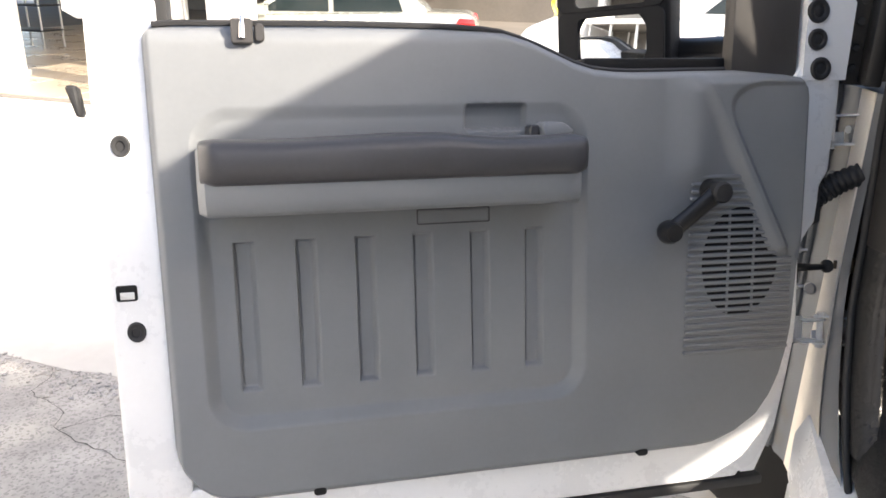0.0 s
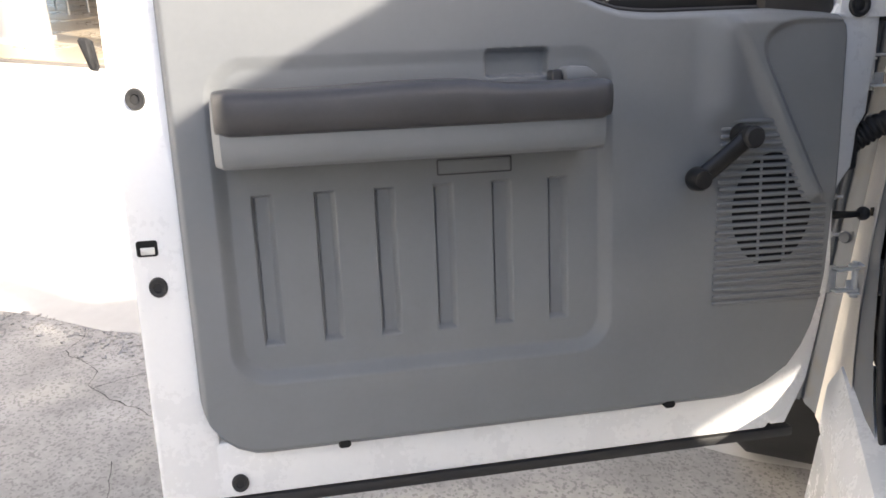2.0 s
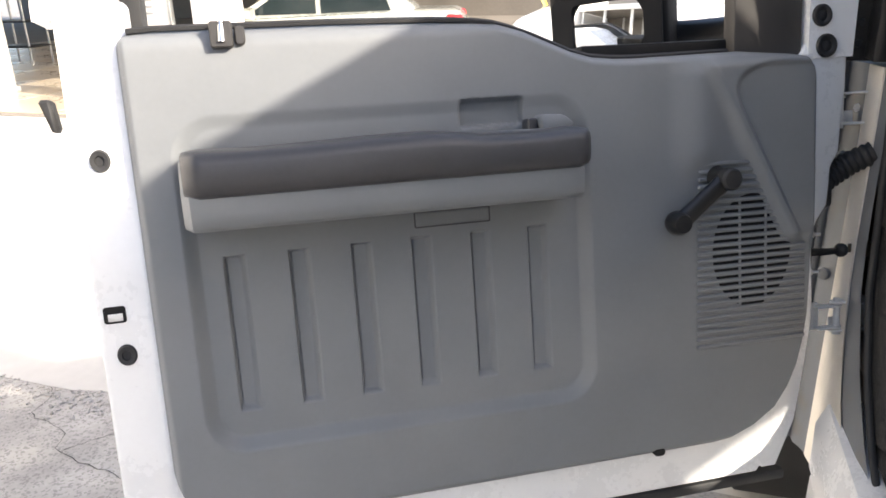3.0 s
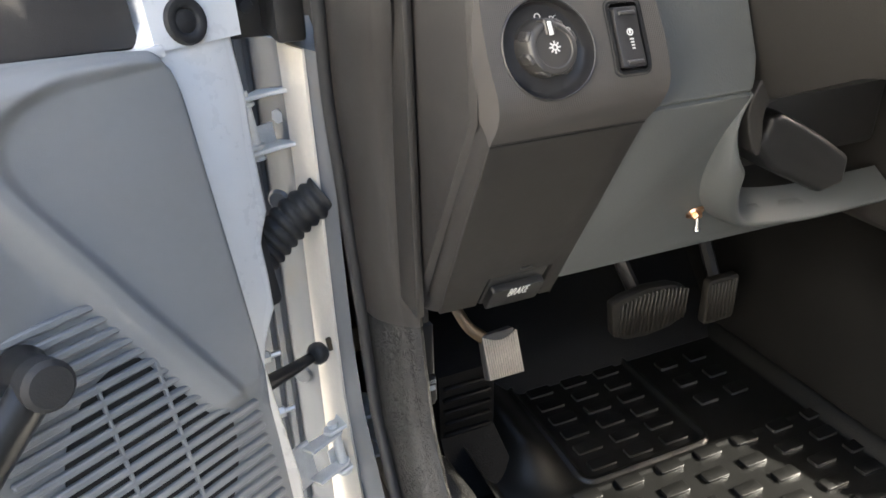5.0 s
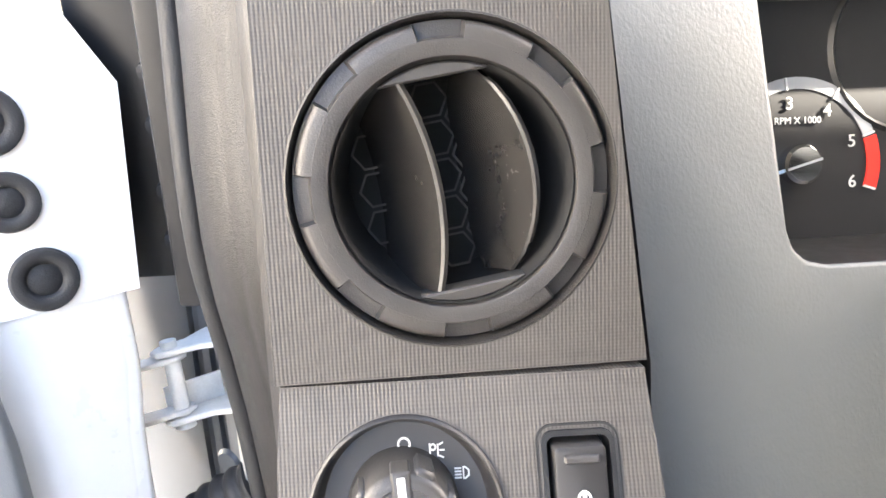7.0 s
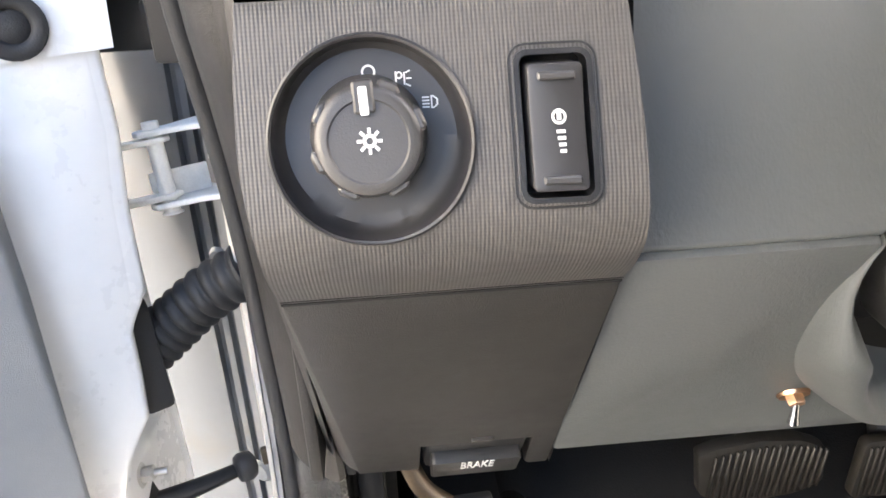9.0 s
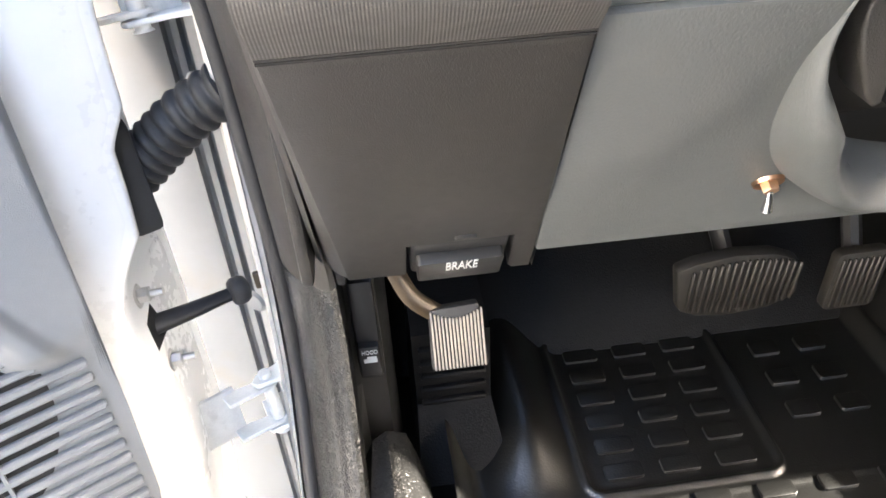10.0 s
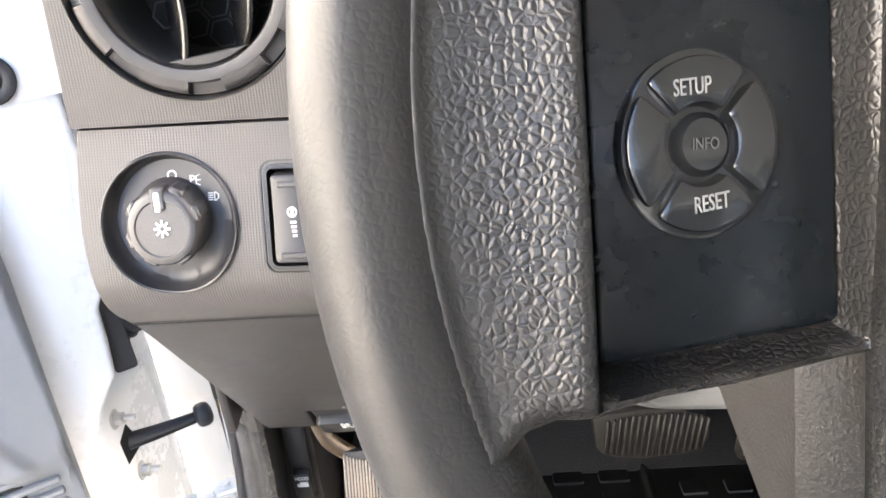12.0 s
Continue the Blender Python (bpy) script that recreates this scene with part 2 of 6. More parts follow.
# dim tone; under the carport it carries the shade
INNER = mat("dim_shade_wall", (0.22, 0.20, 0.18), 0.8, var=0.15, var_scale=0.8)
SILVER = mat("silver_car_paint", (0.55, 0.57, 0.53), 0.25, metal=0.35, var=0.03, coat=0.8)
TINT = mat("dark_car_glass", (0.02, 0.03, 0.033), 0.06, var=0.05, coat=0.5)
REDL = mat("red_lamp_lens", (0.55, 0.02, 0.015), 0.12, var=0.1, coat=0.8)
TYRE = mat("tyre_rubber", (0.025, 0.025, 0.025), 0.8, var=0.2, grain=0.4, grain_scale=200)
YELLOW = mat("yellow_tape", (0.75, 0.60, 0.03), 0.5, var=0.1)
MIRROR = mat("mirror_glass", (0.9, 0.92, 0.92), 0.02, metal=1.0, var=0.01, rough_var=0.0)


# ---- mesh helpers ----
BASE = {}


def root(name, origin, label, category, group="", kind="", turn=None):
    """An empty at a thing's base that carries its parts; turn: a full pose instead of a place."""
    ob = new(name)
    ob.empty_display_size = 0.05
    ob.matrix_basis = turn if turn else Matrix.Translation(origin)
    BASE[ob.name] = ob.matrix_basis.copy()
    return tagged(ob, label, category, group, kind)


def depth_of(ob):
    return 0 if ob.parent is None else 1 + depth_of(ob.parent)


def part(name, bm, material, parent=None, label="", local=False, smooth=38):
    """Links a bmesh as one mesh object under a thing or part. Its points are in the world, or in the thing's own space if local."""
    if parent is not None and not local:
        bm.transform(BASE[parent.name].inverted())
    bmesh.ops.recalc_face_normals(bm, faces=bm.faces)
    me = bpy.data.meshes.new(name)
    bm.to_mesh(me)
    bm.free()
    me.materials.append(material)
    if smooth:
        me.shade_smooth()
        me.set_sharp_from_angle(angle=radians(smooth))
    ob = new(name, me)
    if parent is not None:
        if depth_of(parent) > 1:
            parent = parent.parent
        ob.parent = parent
        BASE[ob.name] = BASE[parent.name]
    else:
        BASE[ob.name] = Matrix()
    if label:
        ob["label"] = label
    return ob


def setting(name, bm, material, label, category, smooth=38):
    return tagged(part(name, bm, material, smooth=smooth), label, category, kind="structure")


def put(bm, m):
    bm.transform(m)
    return bm


def join(*bms):
    """Moves several bmeshes into the first."""
    for other in bms[1:]:
        me = bpy.data.meshes.new("join")
        other.to_mesh(me)
        other.free()
        bms[0].from_mesh(me)
        bpy.data.meshes.remove(me)
    return bms[0]


def bevel(bm, width, segments=2, angle=30):
    edges = [e for e in bm.edges if len(e.link_faces) == 2 and e.calc_face_angle(0) > radians(angle)]
    if width and edges:
        bmesh.ops.bevel(bm, geom=edges, offset=width, segments=segments, affect="EDGES", profile=0.5, clamp_overlap=True)
    return bm


def box(x0, x1, y0, y1, z0, z1, width=0.0, segments=2):
    bm = bmesh.new()
    bmesh.ops.create_cube(bm, size=1)
    for v in bm.verts:
        v.co = ((x0 + x1) / 2 + v.co.x * (x1 - x0), (y0 + y1) / 2 + v.co.y * (y1 - y0), (z0 + z1) / 2 + v.co.z * (z1 - z0))
    return bevel(bm, width, segments)


def prism(poly, y0, y1, width=0.0, segments=2, frame_of=None):
    """A slab with the outline poly in (x, z), between y0 and y1."""
    bm = bmesh.new()
    a = [bm.verts.new((x, y0, z)) for x, z in poly]
    b = [bm.verts.new((x, y1, z)) for x, z in poly]
    bm.faces.new(a)
    bm.faces.new(b[::-1])
    for i in range(len(poly)):
        j = (i + 1) % len(poly)
        bm.faces.new((a[i], b[i], b[j], a[j]))
    bmesh.ops.recalc_face_normals(bm, faces=bm.faces)
    bevel(bm, width, segments)
    if frame_of:
        bm.transform(frame_of)
    return bm


def rounded(x0, x1, z0, z1, r, n=5):
    pts = []
    for cx, cz, a0 in ((x1 - r, z1 - r, 0), (x0 + r, z1 - r, 90), (x0 + r, z0 + r, 180), (x1 - r, z0 + r, 270)):
        for i in range(n + 1):
            a = radians(a0 + 90 * i / n)
            pts.append((cx + r * math.cos(a), cz + r * math.sin(a)))
    return pts


def lathe(profile, seg=40, m=None):
    """Turns (radius, height) pairs about y; height counts towards -y, the side that is looked at."""
    bm = bmesh.new()
    rings = []
    for r, h in profile:
        if r < 1e-6:
            rings.append([bm.verts.new((0, -h, 0))])
        else:
            rings.append([bm.verts.new((r * math.cos(2 * math.pi * i / seg), -h, r * math.sin(2 * math.pi * i / seg))) for i in range(seg)])
    for p, q in zip(rings, rings[1:]):
        for i in range(seg):
            j = (i + 1) % seg
            if len(p) == 1 and len(q) > 1:
                bm.faces.new((p[0], q[i], q[j]))
            elif len(q) == 1 and len(p) > 1:
                bm.faces.new((p[i], p[j], q[0]))
            elif len(p) > 1:
                bm.faces.new((p[i], p[j], q[j], q[i]))
    if m:
        bm.transform(m)
    return bm


def loft(sections, closed=True, cap=True):
    bm = bmesh.new()
    rows = [[bm.verts.new(p) for p in s] for s in sections]
    n = len(rows[0])
    for a, b in zip(rows, rows[1:]):
        for i in range(n if closed else n - 1):
            j = (i + 1) % n
            bm.faces.new((a[i], a[j], b[j], b[i]))
    if cap and closed:
        bm.faces.new(rows[0][::-1])
        bm.faces.new(rows[-1])
    return bm


def tube(points, radius, seg=10, flat=1.0, cap=True):
    """A round bar along points; radius a number or one for each point."""
    pts = [Vector(p) for p in points]
    rad = radius if isinstance(radius, (list, tuple)) else [radius] * len(pts)
    up, sections = None, []
    for i, p in enumerate(pts):
        d = (pts[min(i + 1, len(pts) - 1)] - pts[max(i - 1, 0)]).normalized()
        if up is None:
            up = d.orthogonal().normalized()
        up = (up - d * up.dot(d)).normalized()
        side = d.cross(up)
        sections.append([p + (up * math.cos(2 * math.pi * k / seg) + side * flat * math.sin(2 * math.pi * k / seg)) * rad[i] for k in range(seg)])
    return loft(sections, cap=cap)


def sheet(fn, nu, nv):
    """A surface of nu by nv quads, fn(u, v) from 0 to 1."""
    bm = bmesh.new()
    g = [[bm.verts.new(fn(i / nu, j / nv)) for j in range(nv + 1)] for i in range(nu + 1)]
    for i in range(nu):
        for j in range(nv):
            bm.faces.new((g[i][j], g[i + 1][j], g[i + 1][j + 1], g[i][j + 1]))
    return bm


def smooth_path(points, n=8):
    """Points along a smooth curve through the given ones."""
    p = [Vector(q) for q in points]
    p = [2 * p[0] - p[1]] + p + [2 * p[-1] - p[-2]]
    out = []
    for i in range(1, len(p) - 2):
        for k in range(n):
            t = k / n
            a, b, c, d = p[i - 1:i + 3]
            out.append(0.5 * ((2 * b) + (c - a) * t + (2 * a - 5 * b + 4 * c - d) * t * t + (3 * b - a - 3 * c + d) * t ** 3))
    return out + [p[-2]]


def plate(outer, inner, centre, depth, m=None):
    """A plate in (x, z) whose outline is outer and whose hole is inner (polygons round centre), with walls running depth towards +y."""
    cx, cz = centre

    def ray(poly, a):
        dx, dz = math.cos(a), math.sin(a)
        best = None
        for (x0, z0), (x1, z1) in zip(poly, poly[1:] + poly[:1]):
            ex, ez = x1 - x0, z1 - z0
            den = dx * ez - dz * ex
            if abs(den) < 1e-12:
                continue
            t = ((x0 - cx) * ez - (z0 - cz) * ex) / den
            s = ((x0 - cx) * dz - (z0 - cz) * dx) / den
            if t > 0 and -1e-9 <= s <= 1 + 1e-9 and (best is None or t > best):
                best = t
        return cx + dx * best, cz + dz * best

    angles = sorted({round(math.atan2(z - cz, x - cx), 6) for x, z in list(outer) + list(inner)} | {round(-math.pi + 2 * math.pi * i / 72 + 1e-4, 6) for i in range(72)})
    bm = bmesh.new()
    loops = []
    for poly, y in ((outer, depth), (outer, 0), (inner, 0), (inner, depth)):
        loops.append([bm.verts.new((x, y, z)) for x, z in (ray(poly, a) for a in angles)])
    n = len(angles)
    for a, b in zip(loops, loops[1:]):
        for i in range(n):
            j = (i + 1) % n
            bm.faces.new((a[i], a[j], b[j], b[i]))
    if m:
        bm.transform(m)
    return bm


def cut_grid(bm, xs, zs):
    """Cuts the faces of a bmesh along upright and level planes, so that it can bend."""
    for n, vals in (((1, 0, 0), xs), ((0, 0, 1), zs)):
        for val in vals:
            bmesh.ops.bisect_plane(bm, geom=bm.verts[:] + bm.edges[:] + bm.faces[:], plane_co=Vector(n) * val, plane_no=n)
    return bm


def lettering(name, body, size, m, material, parent, depth=0.0003):
    """Words in the built-in font as a mesh; m carries the letters' plane, x to the right and y up."""
    cu = bpy.data.curves.new(name, "FONT")
    cu.body, cu.size, cu.extrude, cu.align_x, cu.align_y = body, size, depth, "CENTER", "CENTER"
    cu.resolution_u = 3
    ob = bpy.data.objects.new(name, cu)
    me = bpy.data.meshes.new_from_object(ob)
    bpy.data.objects.remove(ob)
    bm = bmesh.new()
    bm.from_mesh(me)
    bpy.data.meshes.remove(me)
    bm.transform(m)
    return part(name, bm, material, parent, smooth=0)


def step(e0, e1, x):
    t = min(max((x - e0) / (e1 - e0), 0.0), 1.0)
    return t * t * (3 - 2 * t)


def along(table, x):
    """Linear reading of a table of (x, value)."""
    if x <= table[0][0]:
        return table[0][1]
    for (a, p), (b, q) in zip(table, table[1:]):
        if x <= b:
            return p + (q - p) * (x - a) / (b - a)
    return table[-1][1]


UPRIGHT = Matrix.Rotation(radians(90), 4, "X")       # letters lying in x, y stand up in x, z and face -y

# ---- ground and surroundings ----
bm = sheet(lambda u, v: (-60 + 120 * u, -60 + 120 * v, 0.0), 24, 24)
setting("ground", bm, ASPHALT, "cracked grey asphalt of the yard", "ground")

CRACKS = [
    [(-2.62, 0.60), (-2.56, 0.54), (-2.53, 0.42), (-2.34, 0.37), (-2.26, 0.26), (-2.02, 0.21), (-1.83, 0.16), (-1.70, 0.02)],
    [(-2.26, 0.26), (-2.16, 0.38), (-2.05, 0.42)],
    [(-1.9, -0.05), (-1.75, -0.22), (-1.66, -0.2)],
]
cracks = []
for line in CRACKS:
    pts = smooth_path([(x, y, 0.0) for x, y in line], 6)
    rows = []
    for i, p in enumerate(pts):
        d = (pts[min(i + 1, len(pts) - 1)] - pts[max(i - 1, 0)]).normalized()
        s = Vector((-d.y, d.x, 0)) * (0.0006 + 0.0022 * abs(noise.noise(p * 14)))
        j = Vector((noise.noise(p * 30), noise.noise(p * 31 + Vector((5, 0, 0))), 0)) * 0.014
        rows.append([p + j - s + Vector((0, 0, 0.004)), p + j + s + Vector((0, 0, 0.004))])
    cracks.append(loft(rows, closed=False))
tagged(part("ground_crack", join(*cracks), DARK, smooth=0), "thin branching cracks in the asphalt", "crack", kind="stuff")

# pale sunlit apron with a ragged front edge
random.seed(4)
edge = [(-9.0 + 0.12 * i, 0.62 + 0.05 * noise.noise(Vector((i * 0.31, 2, 0))) + 0.03 * noise.noise(Vector((i * 1.7, 5, 0)))) for i in range(150)]
bm = bmesh.new()
a = [bm.verts.new((x, y, 0.002)) for x, y in edge]
b = [bm.verts.new((x, y + 0.04, 0.012)) for x, y in edge]
c = [bm.verts.new((x, 12.0, 0.012)) for x, y in edge]
for p, q in ((a, b), (b, c)):
    for i in range(len(edge) - 1):
        bm.faces.new((p[i], p[i + 1], q[i + 1], q[i]))
setting("pavement", bm, CONCRETE, "pale worn concrete apron in front of the showroom", "pavement")

crumbs = bmesh.new()
for i in range(420):
    x = random.uniform(-3.9, -2.2)
    y = 0.56 + random.gauss(0, 0.07) - 0.10 * (x + 2.4) * 0.4
    r = random.uniform(0.003, 0.011)
    made = bmesh.ops.create_icosphere(crumbs, subdivisions=1, radius=r, matrix=Matrix.Translation((x, y, r * 0.3)) @ Matrix.Rotation(random.random() * 6, 4, "Z") @ Matrix.Diagonal((1.4, 0.9, 0.5, 1)))
    for v in made["verts"]:
        v.co += Vector((random.uniform(-1, 1), random.uniform(-1, 1), random.uniform(-1, 1))) * r * 0.25
tagged(part("gravel", crumbs, ASPHALT, smooth=0), "loose crumbs along the broken concrete edge", "gravel", kind="stuff")

# showroom floor of large tiles, with its building
bm = box(-26, -4.6, 5.6, 24, -0.1, 0.03)
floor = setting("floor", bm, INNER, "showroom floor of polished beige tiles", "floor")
tile = bmesh.new()
made = bmesh.ops.create_cube(tile, size=1)
for v in tile.verts:
    v.co = (v.co.x * 1.17, v.co.y * 1.17, v.co.z * 0.02)
bevel(tile, 0.006, 1)
first = part("tile", tile, TILE, floor, local=True, smooth=0)
first.location = (-15.2, 6.3, 0.036)
for i in range(9):
    for j in range(10):
        if i == 0 and j == 0:
            continue
        o = new("tile", first.data)
        o.parent = floor
        o.location = (-15.2 + i * 1.2, 6.3 + j * 1.2, 0.036)


def column(x, y, w, h):
    bm = join(box(x - w / 2, x + w / 2, y - w / 2, y + w / 2, 0.0, h, 0.02), box(x - w / 2 - 0.03, x + w / 2 + 0.03, y - w / 2 - 0.03, y + w / 2 + 0.03, 0.0, 0.12, 0.01))
    return tagged(part("column", bm, WALL), "square white painted column of the showroom", "column", "showroom columns", "structure")


column(-5.35, 6.35, 0.42, 3.4)
column(-9.55, 6.9, 0.5, 3.4)
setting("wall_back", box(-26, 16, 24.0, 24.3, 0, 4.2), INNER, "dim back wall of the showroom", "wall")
# invented wall, white and tall to throw light in from the left
setting("bounce_wall", box(-8.8, -8.5, -16, 5.2, 0, 9.5), WALL, "tall white wall added to bounce sunlight onto the truck", "wall")
setting("wall_white", box(-2.35, 9, 12.6, 12.9, 0, 4.2, 0.02), WALL, "plain white rendered wall behind the parked cars", "wall")
setting("canopy", box(-26, -4.2, 6.0, 24.3, 3.4, 3.8), WALL, "white slab roof over the showroom", "roof")
# two invented walls close the yard and cut the light of the low sky
setting("sky_block_rear", box(-26, 26, -16.3, -16, 0, 6.0), YARD, "long grey wall added to block low sky light", "wall")
setting("sky_block_right", box(14, 14.3, -16, 24, 0, 5.6), YARD, "grey wall added to block low sky light on the right", "wall")

carport = root("carport", (-4.5, -12.0, 0.0), "white flat-roofed carport on columns behind the truck", "carport")
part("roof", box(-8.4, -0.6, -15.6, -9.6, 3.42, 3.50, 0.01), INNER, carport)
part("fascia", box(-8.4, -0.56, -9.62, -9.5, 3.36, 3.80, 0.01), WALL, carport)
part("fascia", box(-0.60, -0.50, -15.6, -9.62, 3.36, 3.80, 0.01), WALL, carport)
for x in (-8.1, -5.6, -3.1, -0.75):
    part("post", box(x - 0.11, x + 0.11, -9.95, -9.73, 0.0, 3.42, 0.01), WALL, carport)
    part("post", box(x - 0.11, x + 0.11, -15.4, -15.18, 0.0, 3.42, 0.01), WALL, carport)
# back added with the shade under the roof put into its dark colour
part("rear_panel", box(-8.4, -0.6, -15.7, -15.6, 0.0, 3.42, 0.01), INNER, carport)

bm = join(box(-13.6, -12.9, 9.3, 10.0, 0.03, 1.9, 0.03), box(-13.62, -13.25, 9.28, 9.3, 0.2, 1.85, 0.005), box(-13.23, -12.88, 9.28, 9.3, 0.2, 1.85, 0.005))
cab = root("steel_cabinet", (-13.25, 9.65, 0.03), "tall grey steel cabinet on the tiles", "cabinet")
part("body", bm, mat("cabinet_grey", (0.42, 0.41, 0.40), 0.4, metal=0.2, var=0.05), cab)
part("handle", box(-13.27, -13.25, 9.25, 9.28, 0.9, 1.2, 0.003), STEEL, cab, "steel handle")

rack = root("wire_rack", (-12.2, 10.2, 0.03), "dark wire rack with pale stock beside the cabinet", "rack")
for x in (-12.6, -11.8):
    for y in (10.0, 10.5):
        part("post", tube([(x, y, 0.03), (x, y, 1.7)], 0.02, 8), STEEL, rack)
for z in (0.35, 0.8, 1.25, 1.65):
    part("shelf", box(-12.62, -11.78, 9.98, 10.52, z, z + 0.03, 0.005), BLACK, rack)
poster = root("notice_board", (-7.5, 8.0, 0.03), "framed pale notice board on a stand in the showroom", "sign")
part("board", box(-7.85, -7.2, 7.98, 8.02, 0.4, 1.9, 0.01), WALL, poster)
part("post", box(-7.9, -7.86, 7.96, 8.04, 0.03, 1.95, 0.005), STEEL, poster)
part("post", box(-7.19, -7.15, 7.96, 8.04, 0.03, 1.95, 0.005), STEEL, poster)
for k in range(4):
    part("bar", box(-7.75 + 0.05 * k, -7.45, 7.968, 7.976, 1.30 - 0.09 * k, 1.33 - 0.09 * k), GREYM, poster, "grey line of unreadable print")


def car(name, m, paint, label, length=4.6, pickup=False):
    """A parked car along x, its nose towards -x, wheels on z = 0."""
    c = root(name, (0, 0, 0), label, "car", turn=m)
    w = 0.88
    low = [(-2.25, 0.38), (-2.30, 0.55), (-2.18, 0.72), (-1.15, 0.90), (0.0, 0.93), (1.35, 0.98), (2.15, 0.97), (2.30, 0.80), (2.28, 0.42), (2.1, 0.28), (-2.1, 0.24)]
    top = [(-1.15, 0.90), (-0.35, 1.36), (0.2, 1.44), (0.8, 1.42), (1.25, 1.25), (1.55, 0.975)]
    if pickup:
        low = [(-2.6, 0.5), (-2.65, 0.9), (-2.5, 1.10), (-1.4, 1.18), (0.9, 1.20), (2.7, 1.20), (2.72, 0.6), (2.5, 0.45), (-2.4, 0.42)]
        top = [(-1.3, 1.18), (-0.6, 1.74), (0.6, 1.78), (0.85, 1.70), (0.95, 1.20)]
    part("body", prism(low, -w, w, 0.09, 3), paint, c, local=True)
    part("cabin", put(prism(top, -w + 0.12, w - 0.12, 0.06, 2), Matrix.Translation((0, 0, -0.01))), paint, c, local=True)
    for s in (-1, 1):
        panes = [[(-0.85, 0.96), (-0.30, 1.31), (0.15, 1.37), (0.15, 0.97)], [(0.22, 0.97), (0.22, 1.37), (0.75, 1.35), (1.15, 1.18), (1.22, 0.99)]]
        if pickup:
            panes = [[(-1.0, 1.24), (-0.52, 1.67), (-0.02, 1.71), (-0.02, 1.24)], [(0.05, 1.24), (0.05, 1.71), (0.58, 1.71), (0.8, 1.62), (0.84, 1.24)]]
        for p in panes:
            y = s * (w - 0.118)
            part("window", prism(p, y - 0.006, y + 0.006, 0.003, 1), TINT, c, "dark glass", local=True)
        part("handle", box(0.02, 0.16, s * w - 0.02, s * w + 0.02, 0.84, 0.865, 0.008), CHROME if not pickup else paint, c, local=True)
        part("side_mirror", box(-0.86, -0.70, s * (w + 0.02), s * (w + 0.16), 0.95, 1.07, 0.03), paint, c, local=True)
        part("trim", box(-1.1, 1.2, s * w - 0.012, s * w + 0.012, 0.56, 0.585, 0.006), CHROME if not pickup else BLACK, c, local=True)
        part("tail_lamp", prism([(1.93, 0.76), (2.03, 0.93), (2.24, 0.92), (2.29, 0.74)], s * w - 0.10, s * w + 0.006, 0.02, 2), REDL, c, "red lens", local=True)
        for x in (-1.45, 1.40):
            wheel = part("wheel", put(lathe([(0.0, 0.11), (0.2, 0.11), (0.23, 0.13), (0.32, 0.12), (0.34, 0.06), (0.34, -0.06), (0.3, -0.08), (0.0, -0.08)], 28), Matrix.Translation((x, s * (w - 0.1), 0.34)) @ Matrix.Rotation(0 if s < 0 else math.pi, 4, "Z")), TYRE, c, local=True)
            part("rim", put(lathe([(0.0, 0.135), (0.05, 0.14), (0.19, 0.12), (0.22, 0.128)], 20), Matrix.Translation((x, s * (w - 0.1), 0.34)) @ Matrix.Rotation(0 if s < 0 else math.pi, 4, "Z")), STEEL, wheel, local=True)
    part("rear_bumper", box(2.1, 2.36, -w + 0.05, w - 0.05, 0.36, 0.62, 0.06, 3), paint, c, local=True)
    return c


car("sedan", Matrix.Translation((-5.6, 9.4, 0.012)) @ Matrix.Rotation(radians(14), 4, "Z"), SILVER, "silver sedan parked on the concrete apron, red tail lamps")
car("pickup_truck", Matrix.Translation((0.75, 6.4, 0.012)) @ Matrix.Rotation(radians(3), 4, "Z"), WHITE, "white pickup parked behind the truck's mirror", pickup=True)
tape = root("barrier_tape", (-2.55, 11.9, 0.0), "yellow barrier tape knotted on a thin post", "tape")
part("post", tube([(-2.55, 11.9, 0.0), (-2.55, 11.9, 2.2)], 0.02, 8), STEEL, tape)
part("ribbon", tube(smooth_path([(-2.5, 11.86, 1.9), (-2.6, 11.84, 1.6), (-2.48, 11.84, 1.35), (-2.58, 11.86, 1.1), (-2.5, 11.86, 0.9)], 5), 0.05, 6, flat=0.2), YELLOW, tape)

# ---- truck cab ----
cabin = root("truck_cab", (0.82, -0.6, 0.0), "white truck cab with its driver's door open", "truck cab")
# roof, rear and far side
part("roof", box(0.10, 1.58, -1.55, -0.27, 1.905, 1.942, 0.012), WHITE, cabin)
part("far_header", box(1.55, 1.63, -1.55, -0.36, 1.80, 1.91, 0.01), PANEL, cabin)
part("headliner", box(0.14, 1.55, -1.50, -0.30, 1.885, 1.902, 0.004), LINER, cabin, "pale grey headliner")
part("rear_panel", join(box(0.04, 1.63, -1.60, -1.52, 0.72, 1.36, 0.02), box(0.04, 0.20, -1.60, -1.52, 1.36, 1.90, 0.02), box(1.47, 1.63, -1.60, -1.52, 1.36, 1.90, 0.02), box(0.20, 1.47, -1.60, -1.52, 1.82, 1.90, 0.01)), PANEL, cabin)
part("far_door_panel", box(1.60, 1.66, -1.55, 0.45, 0.70, 1.34, 0.02), PANEL, cabin)
part("far_pillar", box(1.58, 1.65, -1.55, -1.25, 1.34, 1.90, 0.02), PANEL, cabin)
part("far_pillar", loft([[(1.58, -0.52, 1.90), (1.65, -0.52, 1.90), (1.65, -0.36, 1.90), (1.58, -0.36, 1.90)], [(1.58, -0.20, 1.34), (1.65, -0.20, 1.34), (1.65, 0.45, 1.34), (1.58, 0.45, 1.34)]]), PANEL, cabin)
